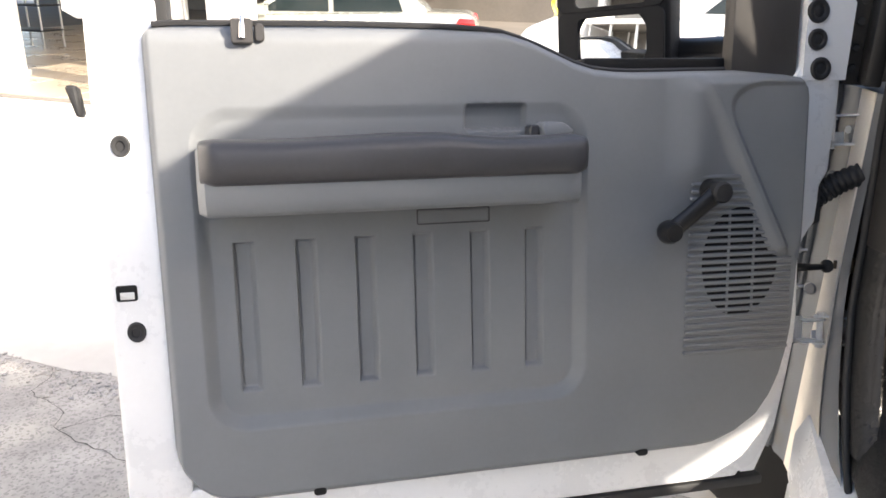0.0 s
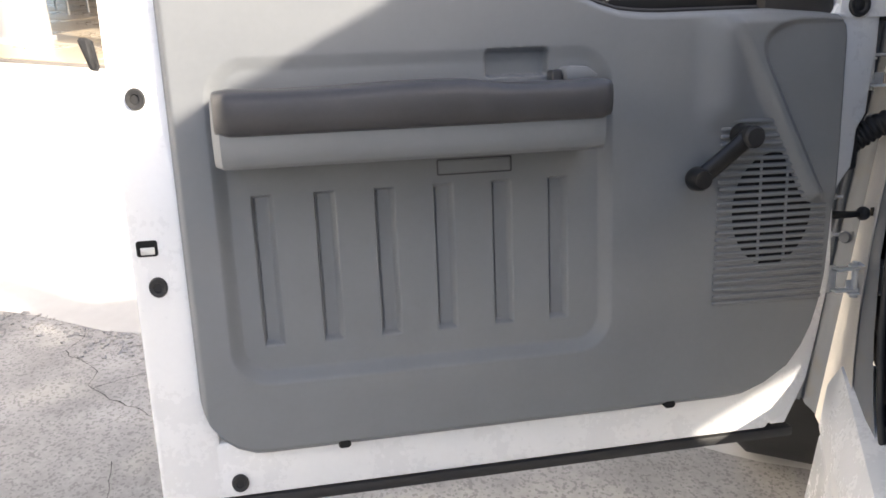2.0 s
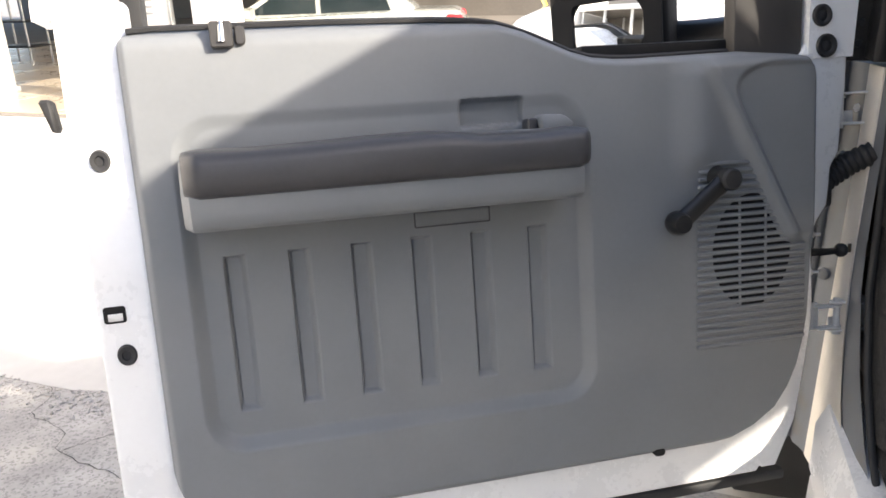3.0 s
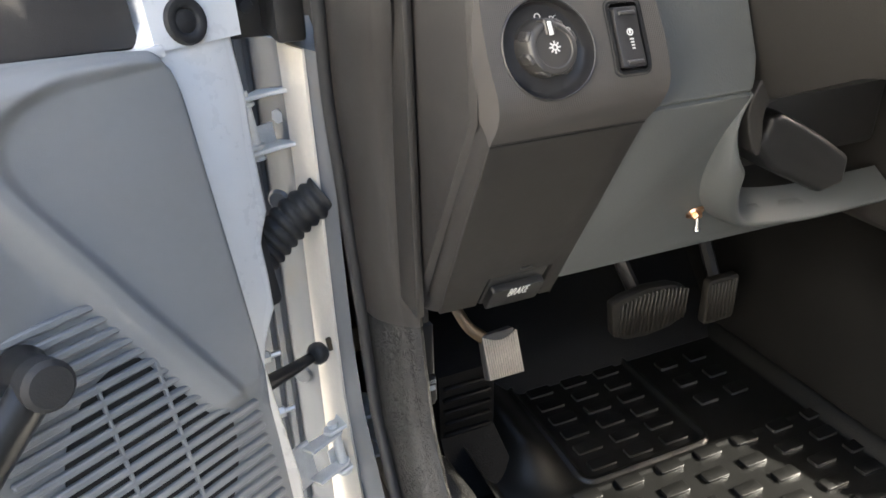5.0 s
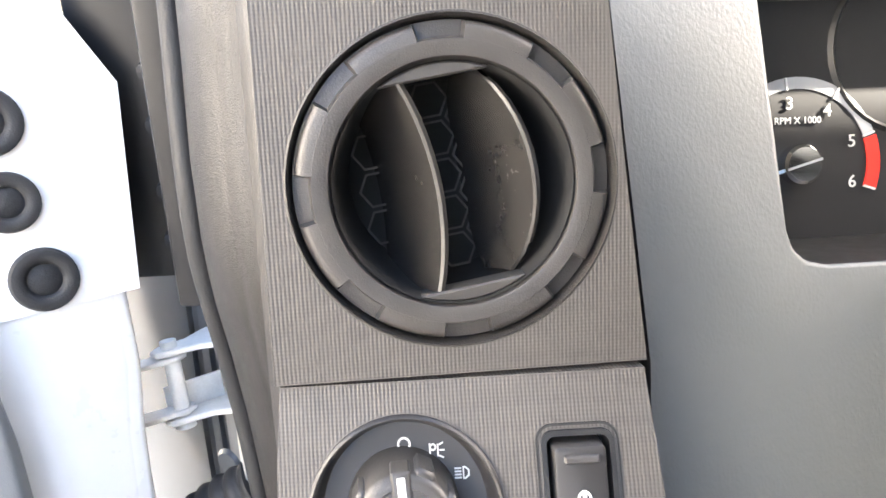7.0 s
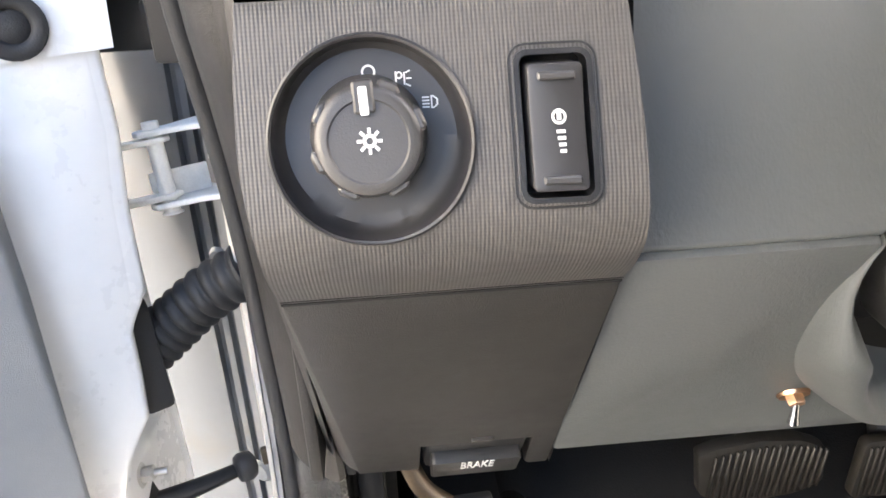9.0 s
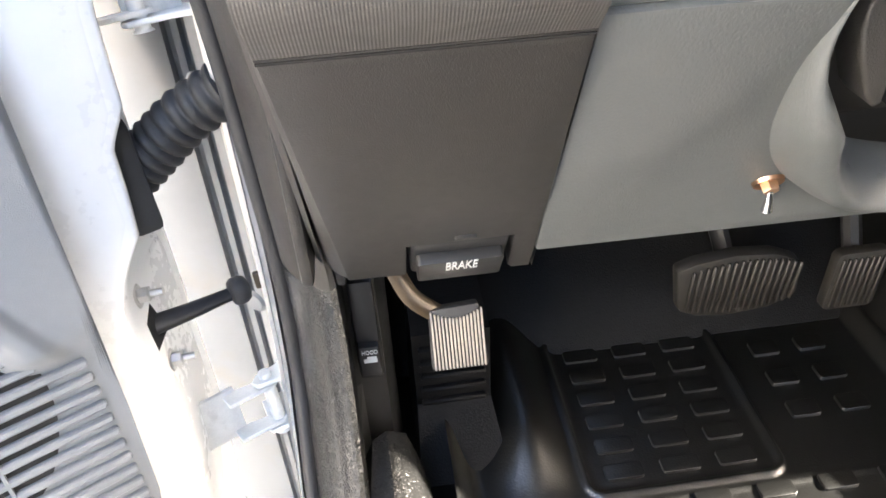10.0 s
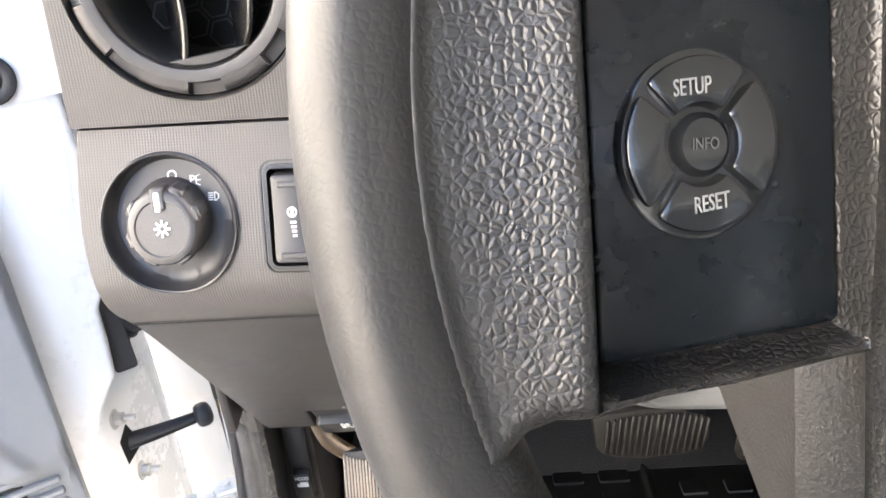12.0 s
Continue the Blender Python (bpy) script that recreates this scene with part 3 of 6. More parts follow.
part("near_pillar", loft([[(0.07, -0.34, 1.90), (0.13, -0.34, 1.90), (0.13, -0.22, 1.90), (0.07, -0.22, 1.90)], [(0.0, 0.10, 1.52), (0.05, 0.10, 1.52), (0.05, 0.30, 1.52), (0.0, 0.30, 1.52)]]), WHITE, cabin)
part("rear_pillar", box(0.0, 0.09, -1.60, -1.36, 0.72, 1.90, 0.02), WHITE, cabin)
part("cowl", box(-0.05, 1.66, 0.30, 0.62, 0.95, 1.42, 0.03), BLACK, cabin, "black cowl under the windscreen")
part("bonnet", box(0.02, 1.62, 0.62, 1.85, 0.85, 1.36, 0.08, 3), WHITE, cabin)
part("fender", loft([[(-0.14, y, 0.78), (-0.14, y, 1.20), (-0.02, y, 1.34), (0.03, y, 1.34), (0.03, y, 0.78)] for y in (0.16, 0.6, 1.85)]), WHITE, cabin)
part("front_tyre", put(lathe([(0.0, 0.10), (0.22, 0.10), (0.26, 0.13), (0.37, 0.12), (0.40, 0.08), (0.40, -0.12), (0.0, -0.12)], 40), Matrix.Translation((0.02, 0.78, 0.40)) @ Matrix.Rotation(radians(-90), 4, "Z")), TYRE, cabin)
part("rear_box", box(0.0, 1.64, -4.6, -1.75, 0.75, 1.30, 0.03), WHITE, cabin)
# floor, toe board, firewall
part("floor_pan", join(box(0.06, 1.60, -1.52, 0.10, 0.74, 0.805, 0.01), put(box(0.06, 1.60, 0.0, 0.36, -0.03, 0.0, 0.005), Matrix.Translation((0, 0.09, 0.805)) @ Matrix.Rotation(radians(38), 4, "X"))), CARPET, cabin, "black vinyl floor")
part("firewall", box(0.04, 1.62, 0.33, 0.37, 0.72, 1.45), CARPET, cabin)
part("tunnel", loft([[(0.66, y, 0.80), (0.72, y, 0.90 + 0.2 * max(y + 0.3, 0)), (0.80, y, 0.925 + 0.4 * max(y + 0.3, 0)), (0.95, y, 0.925 + 0.4 * max(y + 0.3, 0)), (1.0, y, 0.80)] for y in (-0.6, -0.3, -0.1, 0.1, 0.32)]), TUNNEL, cabin, "dusty dark floor tunnel")

# hinge pillar: painted jamb in level sections, shade put into its colour
JAMB_LINE = [(-0.135, 0.190), (-0.128, 0.150), (-0.095, 0.125), (-0.050, 0.109), (-0.044, 0.107), (-0.042, 0.116), (-0.037, 0.116), (-0.035, 0.104), (-0.029, 0.102), (-0.027, 0.111), (-0.022, 0.110), (-0.020, 0.090), (-0.010, 0.074), (0.000, 0.050), (0.006, 0.020), (0.016, -0.030), (0.022, -0.048)]


def pillar_y(z):
    """The outer edge of the door seal up the hinge pillar."""
    return along([(0.70, -0.45), (0.735, -0.33), (0.78, -0.24), (0.85, -0.150), (0.92, -0.098), (0.98, -0.058), (1.05, -0.040), (1.12, -0.034), (1.24, -0.028), (1.31, -0.029), (1.36, -0.037), (1.40, -0.049), (1.44, -0.053), (1.48, -0.048), (1.53, -0.034), (1.60, -0.020), (1.75, -0.02)], z)


def pillar_x(z):
    return along([(0.70, 0.024), (1.04, 0.0265), (1.10, 0.0255), (1.16, 0.0225), (1.24, 0.0185), (1.30, 0.0145), (1.36, 0.0105), (1.42, 0.0072), (1.48, 0.0058), (1.75, 0.004)], z)


zs = [0.56 + 0.02 * i for i in range(53)]
part("jamb", loft([[(x, y + (pillar_y(z) + 0.058) * step(0.02, -0.05, y) + 0.02 * step(1.2, 1.5, z), z) for x, y in JAMB_LINE] + [(0.06, 0.18, z)] for z in zs if z < 1.37], closed=True), JAMB_SHADED, cabin, "white hinge pillar, its paint darkened for shade")
SEALER = [(-0.003, 0.048), (0.003, 0.018), (0.009, -0.014), (0.012, -0.012), (0.008, 0.020), (0.002, 0.050)]
part("seam_sealer", loft([[(x, y + (pillar_y(z) + 0.058) * step(0.02, -0.05, y) + 0.02 * step(1.2, 1.5, z), z) for x, y in SEALER] for z in zs if z < 1.38]), CREAM, cabin, "cream seam sealer")
# unseen panel added to block the sun from the jamb
part("sun_block_panel", box(0.079, 0.086, -0.09, 0.33, 1.10, 1.59, 0.002), DARK, cabin)
part("baffle", join(box(-0.075, 0.02, 0.055, 0.075, 1.365, 1.80, 0.004), put(box(-0.015, 0.012, -0.01, 0.06, 1.37, 1.80, 0.004), Matrix())), BLACK, cabin, "black plastic fender baffle")
for z in (1.395, 1.43, 1.475, 1.51):
    part("baffle_clip", put(lathe([(0.0, 0.006), (0.006, 0.005), (0.007, 0.0)], 14), Matrix.Translation((-0.028, 0.054, z))), RUBBER, cabin)
for z in (0.96, 1.19):
    part("plug", put(lathe([(0.0, 0.002), (0.010, 0.003), (0.013, 0.0)], 16), Matrix.Translation((-0.018, 0.073, z)) @ Matrix.Rotation(radians(-35), 4, "Z")), JAMB_SHADED, cabin)

# door seal and textured pillar trim beside it
seal = [(pillar_x(z) + 0.006, pillar_y(z) - 0.003, z) for z in [0.70, 0.72, 0.735, 0.76] + [0.78 + 0.04 * i for i in range(25)]]
seal = [(0.03, -1.30, 0.80), (0.028, -0.9, 0.775), (0.027, -0.6, 0.74)] + seal
part("door_seal", tube(smooth_path(seal, 3), 0.0062, 12), RUBBER, cabin, "black rubber door seal")


def trim_section(z):
    """A rounded grained face beside the seal, then a smoother one that turns in towards the dash."""
    x, y = pillar_x(z), pillar_y(z)
    far = 0.0655 + 0.014 * step(1.20, 1.10, z)
    pts = [(0.011, 0.006), (0.0105, -0.008), (0.0130, -0.019), (0.0180, -0.030), (0.0245, -0.0395), (0.0310, -0.0465), (0.0345, -0.0490), (0.0362, -0.0498), (0.0390, -0.0535), (0.0440, -0.0575), (0.0490, -0.0590), (0.0530, -0.0560), (0.0545, -0.045), (0.0550, -0.010), (0.030, 0.030)]
    return [(min(x + dx, far - 0.02 * (0.055 - dx)), y + dy, z) for dx, dy in pts]


part("pillar_trim", loft([trim_section(z) for z in [1.10 + 0.02 * i for i in range(31)]]), TRIM, cabin, "grained taupe pillar trim")
part("lower_trim", loft([trim_section(z) for z in [0.79 + 0.31 * i / 15 for i in range(16)]]), SILL, cabin, "glossy black lower pillar trim")
part("dash_end_gap", box(0.060, 0.0685, -0.125, 0.05, 1.13, 1.72, 0.003), TRIM, cabin)
part("kick_panel", loft([[(0.055, pillar_y(z) + 0.01, z), (0.082, -0.045, z), (0.104, -0.040, z), (0.112, 0.02, z), (0.105, 0.32, z), (0.06, 0.32, z)] for z in (0.80, 0.95, 1.10, 1.16)]), BLACK, cabin, "black kick panel")
part("sill_plate", loft([[(0.034, y, 0.772), (0.05, y, 0.800), (0.075, y, 0.832), (0.100, y, 0.845), (0.128, y, 0.835), (0.150, y, 0.800), (0.150, y, 0.77)] for y in (-1.34, -1.0, -0.7, -0.5, -0.35, -0.24)] + [[(0.05, -0.14, 0.80), (0.06, -0.14, 0.87), (0.08, -0.13, 0.90), (0.100, -0.12, 0.90), (0.125, -0.11, 0.87), (0.140, -0.11, 0.82), (0.140, -0.11, 0.78)], [(0.06, -0.08, 0.80), (0.07, -0.075, 0.87), (0.085, -0.07, 0.90), (0.098, -0.06, 0.90), (0.115, -0.05, 0.88), (0.128, -0.05, 0.83), (0.128, -0.05, 0.78)]]), SILL, cabin, "glossy black sill trim")
part("sill", loft([[(-0.012, y, 0.60), (-0.014, y, 0.70), (0.002, y, 0.742), (0.03, y, 0.755), (0.06, y, 0.755), (0.06, y, 0.60)] for y in (-1.5, -0.8, -0.3, -0.05)]), WHITE, cabin)
part("rocker_panel", box(-0.012, 0.05, -1.5, -0.05, 0.42, 0.61, 0.02), WHITE, cabin)

# hood release lever on the kick panel
hood = part("hood_lever", join(box(0.083, 0.103, -0.0585, -0.047, 0.968, 1.075, 0.003), box(0.084, 0.102, -0.066, -0.056, 0.978, 1.012, 0.003)), BLACK, cabin, "black hood release lever")
lettering("lever_label", "HOOD", 0.0058, Matrix.Translation((0.0938, -0.0668, 1.0070)) @ UPRIGHT @ Matrix.Diagonal((0.74, 1.1, 1, 1)), MARK, hood)
part("lever_icon", join(box(0.0882, 0.0994, -0.0672, -0.066, 0.9955, 0.9998, 0.0008), box(0.0910, 0.0990, -0.0672, -0.066, 0.9990, 1.0022, 0.0008)), MARK, hood)

# ---- driver's door, built in its own space: x runs to the hinge, y outwards, z up ----
DOOR = Matrix.Translation((-0.004, -0.006, 0.9055)) @ Matrix.Rotation(radians(30.0), 4, "Z") @ Matrix.Rotation(radians(-11.3), 4, "X")
SHELL = [(-1.258, 0.60), (-1.258, -0.20), (-1.245, -0.235), (-1.215, -0.247), (-0.20, -0.249), (-0.165, -0.235), (-0.145, -0.20), (-0.120, -0.08), (-0.110, 0.02), (-0.106, 0.16), (-0.090, 0.235), (-0.074, 0.30), (-0.058, 0.375), (-0.040, 0.42), (-0.034, 0.60), (-0.10, 0.52), (-0.14, 0.47), (-0.52, 0.47), (-0.64, 0.53), (-0.75, 0.545), (-1.17, 0.545), (-1.176, 0.60)]
RIGHT_STRIP = [(-0.30, -0.242), (-0.205, -0.242), (-0.172, -0.230), (-0.148, -0.197), (-0.116, -0.08), (-0.101, 0.02), (-0.100, 0.16), (-0.083, 0.212), (-0.070, 0.235), (-0.068, 0.285), (-0.054, 0.31), (-0.048, 0.375), (-0.040, 0.42), (-0.034, 0.59), (-0.10, 0.51), (-0.135, 0.46), (-0.150, 0.20), (-0.165, 0.0), (-0.21, -0.11), (-0.30, -0.155)]
door = part("door", join(prism(SHELL, -0.042, 0.055, 0.010, 3), prism(rounded(-1.2565, -1.160, -0.246, 0.598, 0.012), -0.060, -0.0405, 0.006, 2), prism(rounded(-1.25, -0.20, -0.2475, -0.15, 0.010), -0.0597, -0.0405, 0.006, 2), prism(RIGHT_STRIP, -0.0594, -0.0405, 0.006, 2)), WHITE, cabin, "open white door with grey plastic inner trim", local=True)
door.matrix_basis = BASE[cabin.name].inverted() @ DOOR
BASE[door.name] = DOOR

PANEL_TOP = [(-1.179, 0.535), (-1.176, 0.546), (-1.168, 0.554), (-1.155, 0.557), (-0.90, 0.557), (-0.74, 0.554), (-0.69, 0.551), (-0.652, 0.546), (-0.61, 0.533), (-0.574, 0.517), (-0.535, 0.500), (-0.502, 0.490), (-0.465, 0.486), (-0.434, 0.485), (-0.252, 0.487), (-0.16, 0.479), (-0.130, 0.474), (-0.122, 0.466), (-0.118, 0.445), (-0.114, 0.40)]
PANEL_LOW = [(-1.179, -0.070), (-1.176, -0.092), (-1.168, -0.115), (-1.150, -0.141), (-1.130, -0.157), (-1.104, -0.167), (-1.08, -0.169), (-0.30, -0.169), (-0.266, -0.166), (-0.228, -0.152), (-0.188, -0.126), (-0.163, -0.092), (-0.146, -0.055), (-0.135, -0.015), (-0.127, 0.03), (-0.122, 0.11), (-0.118, 0.24), (-0.114, 0.34)]
RIBS = [-1.0595, -0.9675, -0.8765, -0.7855, -0.6925, -0.6005]


def box_distance(x, z, cx, cz, hx, hz, r):
    dx, dz = abs(x - cx) - hx + r, abs(z - cz) - hz + r
    return math.hypot(max(dx, 0), max(dz, 0)) + min(max(dx, dz), 0) - r


def relief(x, z, rim):
    """How far the inner trim stands towards the cab at a place on the door."""
    h = -0.012 * (1 - step(0.0, 0.014, rim)) ** 2
    d = box_distance(x, z, -0.820, 0.194, 0.306, 0.246, 0.06)
    h -= 0.0165 * (1 - 0.70 * step(0.34, 0.42, z)) * (0.55 * min(max(-d / 0.020, 0.0), 1.0) + 0.45 * step(0.0, 0.020, -d))
    if d < 0:
        for cx in RIBS:
            # a square wall on the latch side, a sloped one towards the hinge and at the foot
            wall = min((x - cx + 0.0155) / 0.0016, (cx + 0.0165 - x) / 0.0090, (0.2405 - z) / 0.0035, (z - 0.0060) / 0.0065)
            h -= 0.0090 * (0.6 * min(max(wall, 0.0), 1.0) + 0.4 * step(0.0, 1.0, wall))
            # an undercut slit along the square wall
            h -= 0.0032 * step(0.0026, 0.0008, abs(x - cx + 0.0134)) * step(0.010, 0.016, z) * step(0.240, 0.234, z)
        h -= 0.016 * step(0.0, 0.006, -box_distance(x, z, -0.667, 0.418, 0.051, 0.022, 0.008))
    # raised three-cornered facet over the grille
    side = ((x + 0.290) * 0.264 + (z - 0.452) * 0.135) / 0.2965
    crown = 0.472 - 0.020 * step(-0.20, -0.285, x)
    roof_gap = (crown - z) * 0.8
    blend = max(0.045 - abs(side - roof_gap), 0.0)
    inside = min(side, roof_gap) - blend * blend / 0.18
    low_end = step(0.166, 0.190, z)
    h += 0.015 * step(-0.030, -0.006, side) * low_end * step(0.487, 0.462, z)
    h -= 0.008 * step(0.000, 0.010, inside) * low_end
    h += 0.012 * step(0.060, 0.0, abs(x + 0.325)) * step(0.285, 0.34, z) * step(0.49, 0.45, z) * step(0.0, -0.03, side)
    h -= 0.02 * step(0.52, 0.565, z) ** 2 * step(-0.55, -0.75, x)
    return h


cols, NV = 900, 340


def trim_point(u, v):
    x = -1.179 + (1.179 - 0.114) * u
    lo, hi = along(PANEL_LOW, x), along(PANEL_TOP, x)
    z = lo + (hi - lo) * v
    rim = min(x + 1.179, -0.114 - x + 0.004, z - lo, hi - z)
    return (x, -0.085 - relief(x, z, rim), z)


bm = sheet(trim_point, cols, NV)
# a short return behind the rim gives the panel its thickness
rim_edges = [e for e in bm.edges if len(e.link_faces) == 1]
ext = bmesh.ops.extrude_edge_only(bm, edges=rim_edges)
for v in [g for g in ext["geom"] if isinstance(g, bmesh.types.BMVert)]:
    v.co.y = -0.050
trim = part("trim_panel", bm, PANEL, door, "moulded grey plastic with upright grooves", local=True, smooth=60)
for x, z in ((-0.965, -0.1645), (-0.407, -0.1645)):
    part("clip_notch", prism(rounded(x - 0.010, x + 0.010, z - 0.007, z + 0.006, 0.006), -0.0862, -0.06, 0.002, 1), DARK, trim, "dark clip notch", local=True)
part("plate_gap", plate(rounded(-0.794, -0.675, 0.2535, 0.2785, 0.003), rounded(-0.7918, -0.6772, 0.2556, 0.2764, 0.002), (-0.7345, 0.266), 0.004, Matrix.Translation((0, -0.0692, 0))), PAD, trim, "dark gap round a blank plate", local=True)
part("blank_plate", prism(rounded(-0.7905, -0.6785, 0.2566, 0.2754, 0.002), -0.0699, -0.057, 0.0008, 1), PANEL, trim, local=True)

# armrest: grey body with a dark padded front
ARM = [(-0.060, 0.282), (-0.120, 0.286), (-0.170, 0.290), (-0.200, 0.293), (-0.208, 0.299), (-0.212, 0.314), (-0.214, 0.338), (-0.200, 0.384), (-0.165, 0.3870), (-0.150, 0.3885), (-0.112, 0.3895), (-0.060, 0.3900)]
secs = []
for i in range(41):
    t = i / 40
    x = -1.109 + (1.109 - 0.563) * t
    e = min(t, 1 - t) * 40
    k = 1.0 - 0.30 * (1 - step(0.0, 1.6, e)) ** 2
    secs.append([(x, -0.070 + (y + 0.070) * k, 0.33 + (z - 0.33) * (1 - 0.06 * (1 - step(0, 1.4, e)) ** 2)) for y, z in ARM])
arm = part("armrest", loft(secs), PANEL, door, "grey moulded armrest", local=True, smooth=50)
PADS = [(-0.196, 0.336), (-0.214, 0.3355), (-0.222, 0.340), (-0.226, 0.354), (-0.2265, 0.376), (-0.2235, 0.3865), (-0.214, 0.3925), (-0.195, 0.3952), (-0.166, 0.3965), (-0.160, 0.392), (-0.170, 0.350)]


secs = []
for i in range(57):
    t = i / 56
    x = -1.101 + (1.101 - 0.567) * t
    e = min(t, 1 - t) * 56
    k = 1 - 0.26 * (1 - step(0, 2.4, e)) ** 2
    dip = 0.006 * step(0.60, 0.74, t) * (1 - 0.4 * step(0.86, 0.98, t)) + 0.002 * math.sin(9 * t)
    secs.append([(x, -0.165 + (y + 0.165) * k, 0.372 + (z - 0.372) * (1 - 0.12 * (1 - step(0, 2.4, e)) ** 2) - dip * step(0.36, 0.395, z)) for y, z in PADS])
part("armrest_pad", loft(secs), PAD, arm, "worn dark vinyl pad", local=True, smooth=60)
part("pull_cup_lip", prism([(-0.575, 0.383), (-0.600, 0.384), (-0.606, 0.402), (-0.600, 0.410), (-0.570, 0.408), (-0.552, 0.394)], -0.125, -0.08, 0.006, 2), PANEL, arm, local=True)
part("pull_cup", prism(rounded(-0.620, -0.604, 0.384, 0.405, 0.005), -0.108, -0.08, 0.002, 1), PAD, arm, local=True)

# speaker grille: level bars over a dark oval opening
grille = part("speaker_mesh", put(lathe([(0.0, 0.0), (1.0, 0.0), (1.0, -0.004)], 48), Matrix.Translation((-0.2335, -0.0862, 0.164)) @ Matrix.Diagonal((0.072, 1, 0.095, 1))), DARK, door, "dark speaker opening", local=True)
bar_rows = []
z = 0.006
while z < 0.316:
    left = -0.337 + 0.02 * z
    right = -0.134
    if z > 0.170:
        right = min(right, -0.290 + (0.452 - z) * 0.135 / 0.264 - 0.014)
    if right - left > 0.03:
        bar_rows.append((left, right, z))
    z += 0.01215
for left, right, z in bar_rows:
    part("grille_bar", prism([(left, z), (right, z - 0.002), (right, z + 0.0046), (left, z + 0.0066)], -0.0905, -0.084, 0.0016, 1), PANEL, grille, local=True)
for x in (-0.2575, -0.2095):
    part("grille_rib", box(x - 0.0014, x + 0.0014, -0.0905, -0.085, 0.075, 0.255, 0.0005, 1), PANEL, grille, local=True)

# window crank
crank = part("window_crank", put(lathe([(0.0, 0.030), (0.013, 0.030), (0.0150, 0.026), (0.0155, 0.010), (0.019, 0.0), (0.0, 0.0)], 28), Matrix.Translation((-0.300, -0.092, 0.291))), BLACK, door, "black plastic window crank", local=True)
p0, p1 = Vector((-0.301, -0.119, 0.290)), Vector((-0.388, -0.126, 0.2285))
dirv = (p1 - p0).normalized()
wid = dirv.cross(Vector((0, 1, 0))).normalized()
secs = []
for i in range(13):
    t = i / 12
    c = p0 + (p1 - p0) * t
    w = 0.0155 - 0.001 * math.sin(math.pi * t)
    w *= math.sqrt(max(1 - max(abs(t - 0.5) * 2 - 0.86, 0) ** 2 / 0.14 ** 2 * 0.75, 0.1))
    secs.append([c + wid * (w * math.cos(a)) + Vector((0, 1, 0)) * (0.010 * math.sin(a)) for a in [2 * math.pi * k / 14 for k in range(14)]])
part("crank_arm", loft(secs), BLACK, crank, local=True)
part("crank_cap", put(lathe([(0.0, 0.020), (0.014, 0.019), (0.0175, 0.015), (0.0175, 0.0)], 26), Matrix.Translation((-0.301, -0.119, 0.290))), RUBBER, crank, local=True)
part("crank_knob", put(lathe([(0.0, -0.016), (0.017, -0.015), (0.0195, -0.008), (0.0175, 0.006), (0.014, 0.014), (0.0, 0.015)], 26), Matrix.Translation((-0.388, -0.126, 0.2285))), BLACK, crank, local=True)

# white door shell round the trim
shell = door
part("outer_skin", prism([(-1.268, 0.62), (-1.268, -0.23), (-1.24, -0.262), (-0.15, -0.262), (-0.06, -0.22), (-0.035, 0.0), (-0.02, 0.45), (-0.02, 0.60), (-0.14, 0.50), (-0.5, 0.50), (-0.66, 0.55), (-1.17, 0.56), (-1.18, 0.62)], 0.058, 0.074, 0.005, 2), WHITE, shell, local=True)
# upper window frame
part("window_frame", loft([[(-1.288, -0.03, 0.58), (-1.176, -0.03, 0.58), (-1.176, 0.05, 0.58), (-1.288, 0.05, 0.58)], [(-1.288, -0.03, 0.60), (-1.176, -0.03, 0.60), (-1.176, 0.05, 0.60), (-1.288, 0.05, 0.60)], [(-1.26, 0.10, 1.02), (-1.16, 0.10, 1.02), (-1.16, 0.16, 1.02), (-1.26, 0.16, 1.02)]]), WHITE, shell, local=True)
part("window_frame_top", loft([[(-1.26, 0.10, 0.96), (-1.26, 0.16, 0.96), (-1.26, 0.16, 1.03), (-1.26, 0.10, 1.03)], [(-0.42, 0.10, 0.96), (-0.42, 0.16, 0.96), (-0.42, 0.16, 1.03), (-0.42, 0.10, 1.03)]]), WHITE, shell, local=True)
part("window_frame_front", loft([[(-0.112, -0.062, 0.47), (-0.026, -0.062, 0.47), (-0.026, 0.04, 0.47), (-0.112, 0.04, 0.47)], [(-0.106, -0.062, 0.60), (-0.012, -0.062, 0.60), (-0.012, 0.04, 0.60), (-0.106, 0.04, 0.60)], [(-0.13, -0.045, 0.68), (-0.05, -0.045, 0.68), (-0.05, 0.05, 0.68), (-0.13, 0.05, 0.68)], [(-0.44, 0.10, 1.02), (-0.36, 0.10, 1.02), (-0.36, 0.16, 1.02), (-0.44, 0.16, 1.02)]]), WHITE, shell, local=True)
part("window_channel", box(-1.176, -1.148, -0.02, 0.03, 0.555, 0.95, 0.003), RUBBER, shell, "grey window channel", local=True)
part("belt_seal", tube([(x, -0.066, along(PANEL_TOP, x) + 0.002) for x in [-1.165 + 0.03 * i for i in range(31)]], 0.0045, 6), RUBBER, shell, "black window belt seal", local=True)
part("mirror_sail", prism([(-0.243, 0.486), (-0.116, 0.476), (-0.112, 0.62), (-0.19, 0.74), (-0.235, 0.72)], -0.052, -0.02, 0.004, 2), SAIL, shell, "dark sail panel", local=True)
part("sail_ledge", box(-0.250, -0.114, -0.080, -0.045, 0.466, 0.4765, 0.003), WHITE, shell, "white ledge under the sail panel", local=True)
part("sail_base", box(-0.50, -0.236, -0.03, 0.03, 0.478, 0.512, 0.006), HOUSING, shell, local=True)
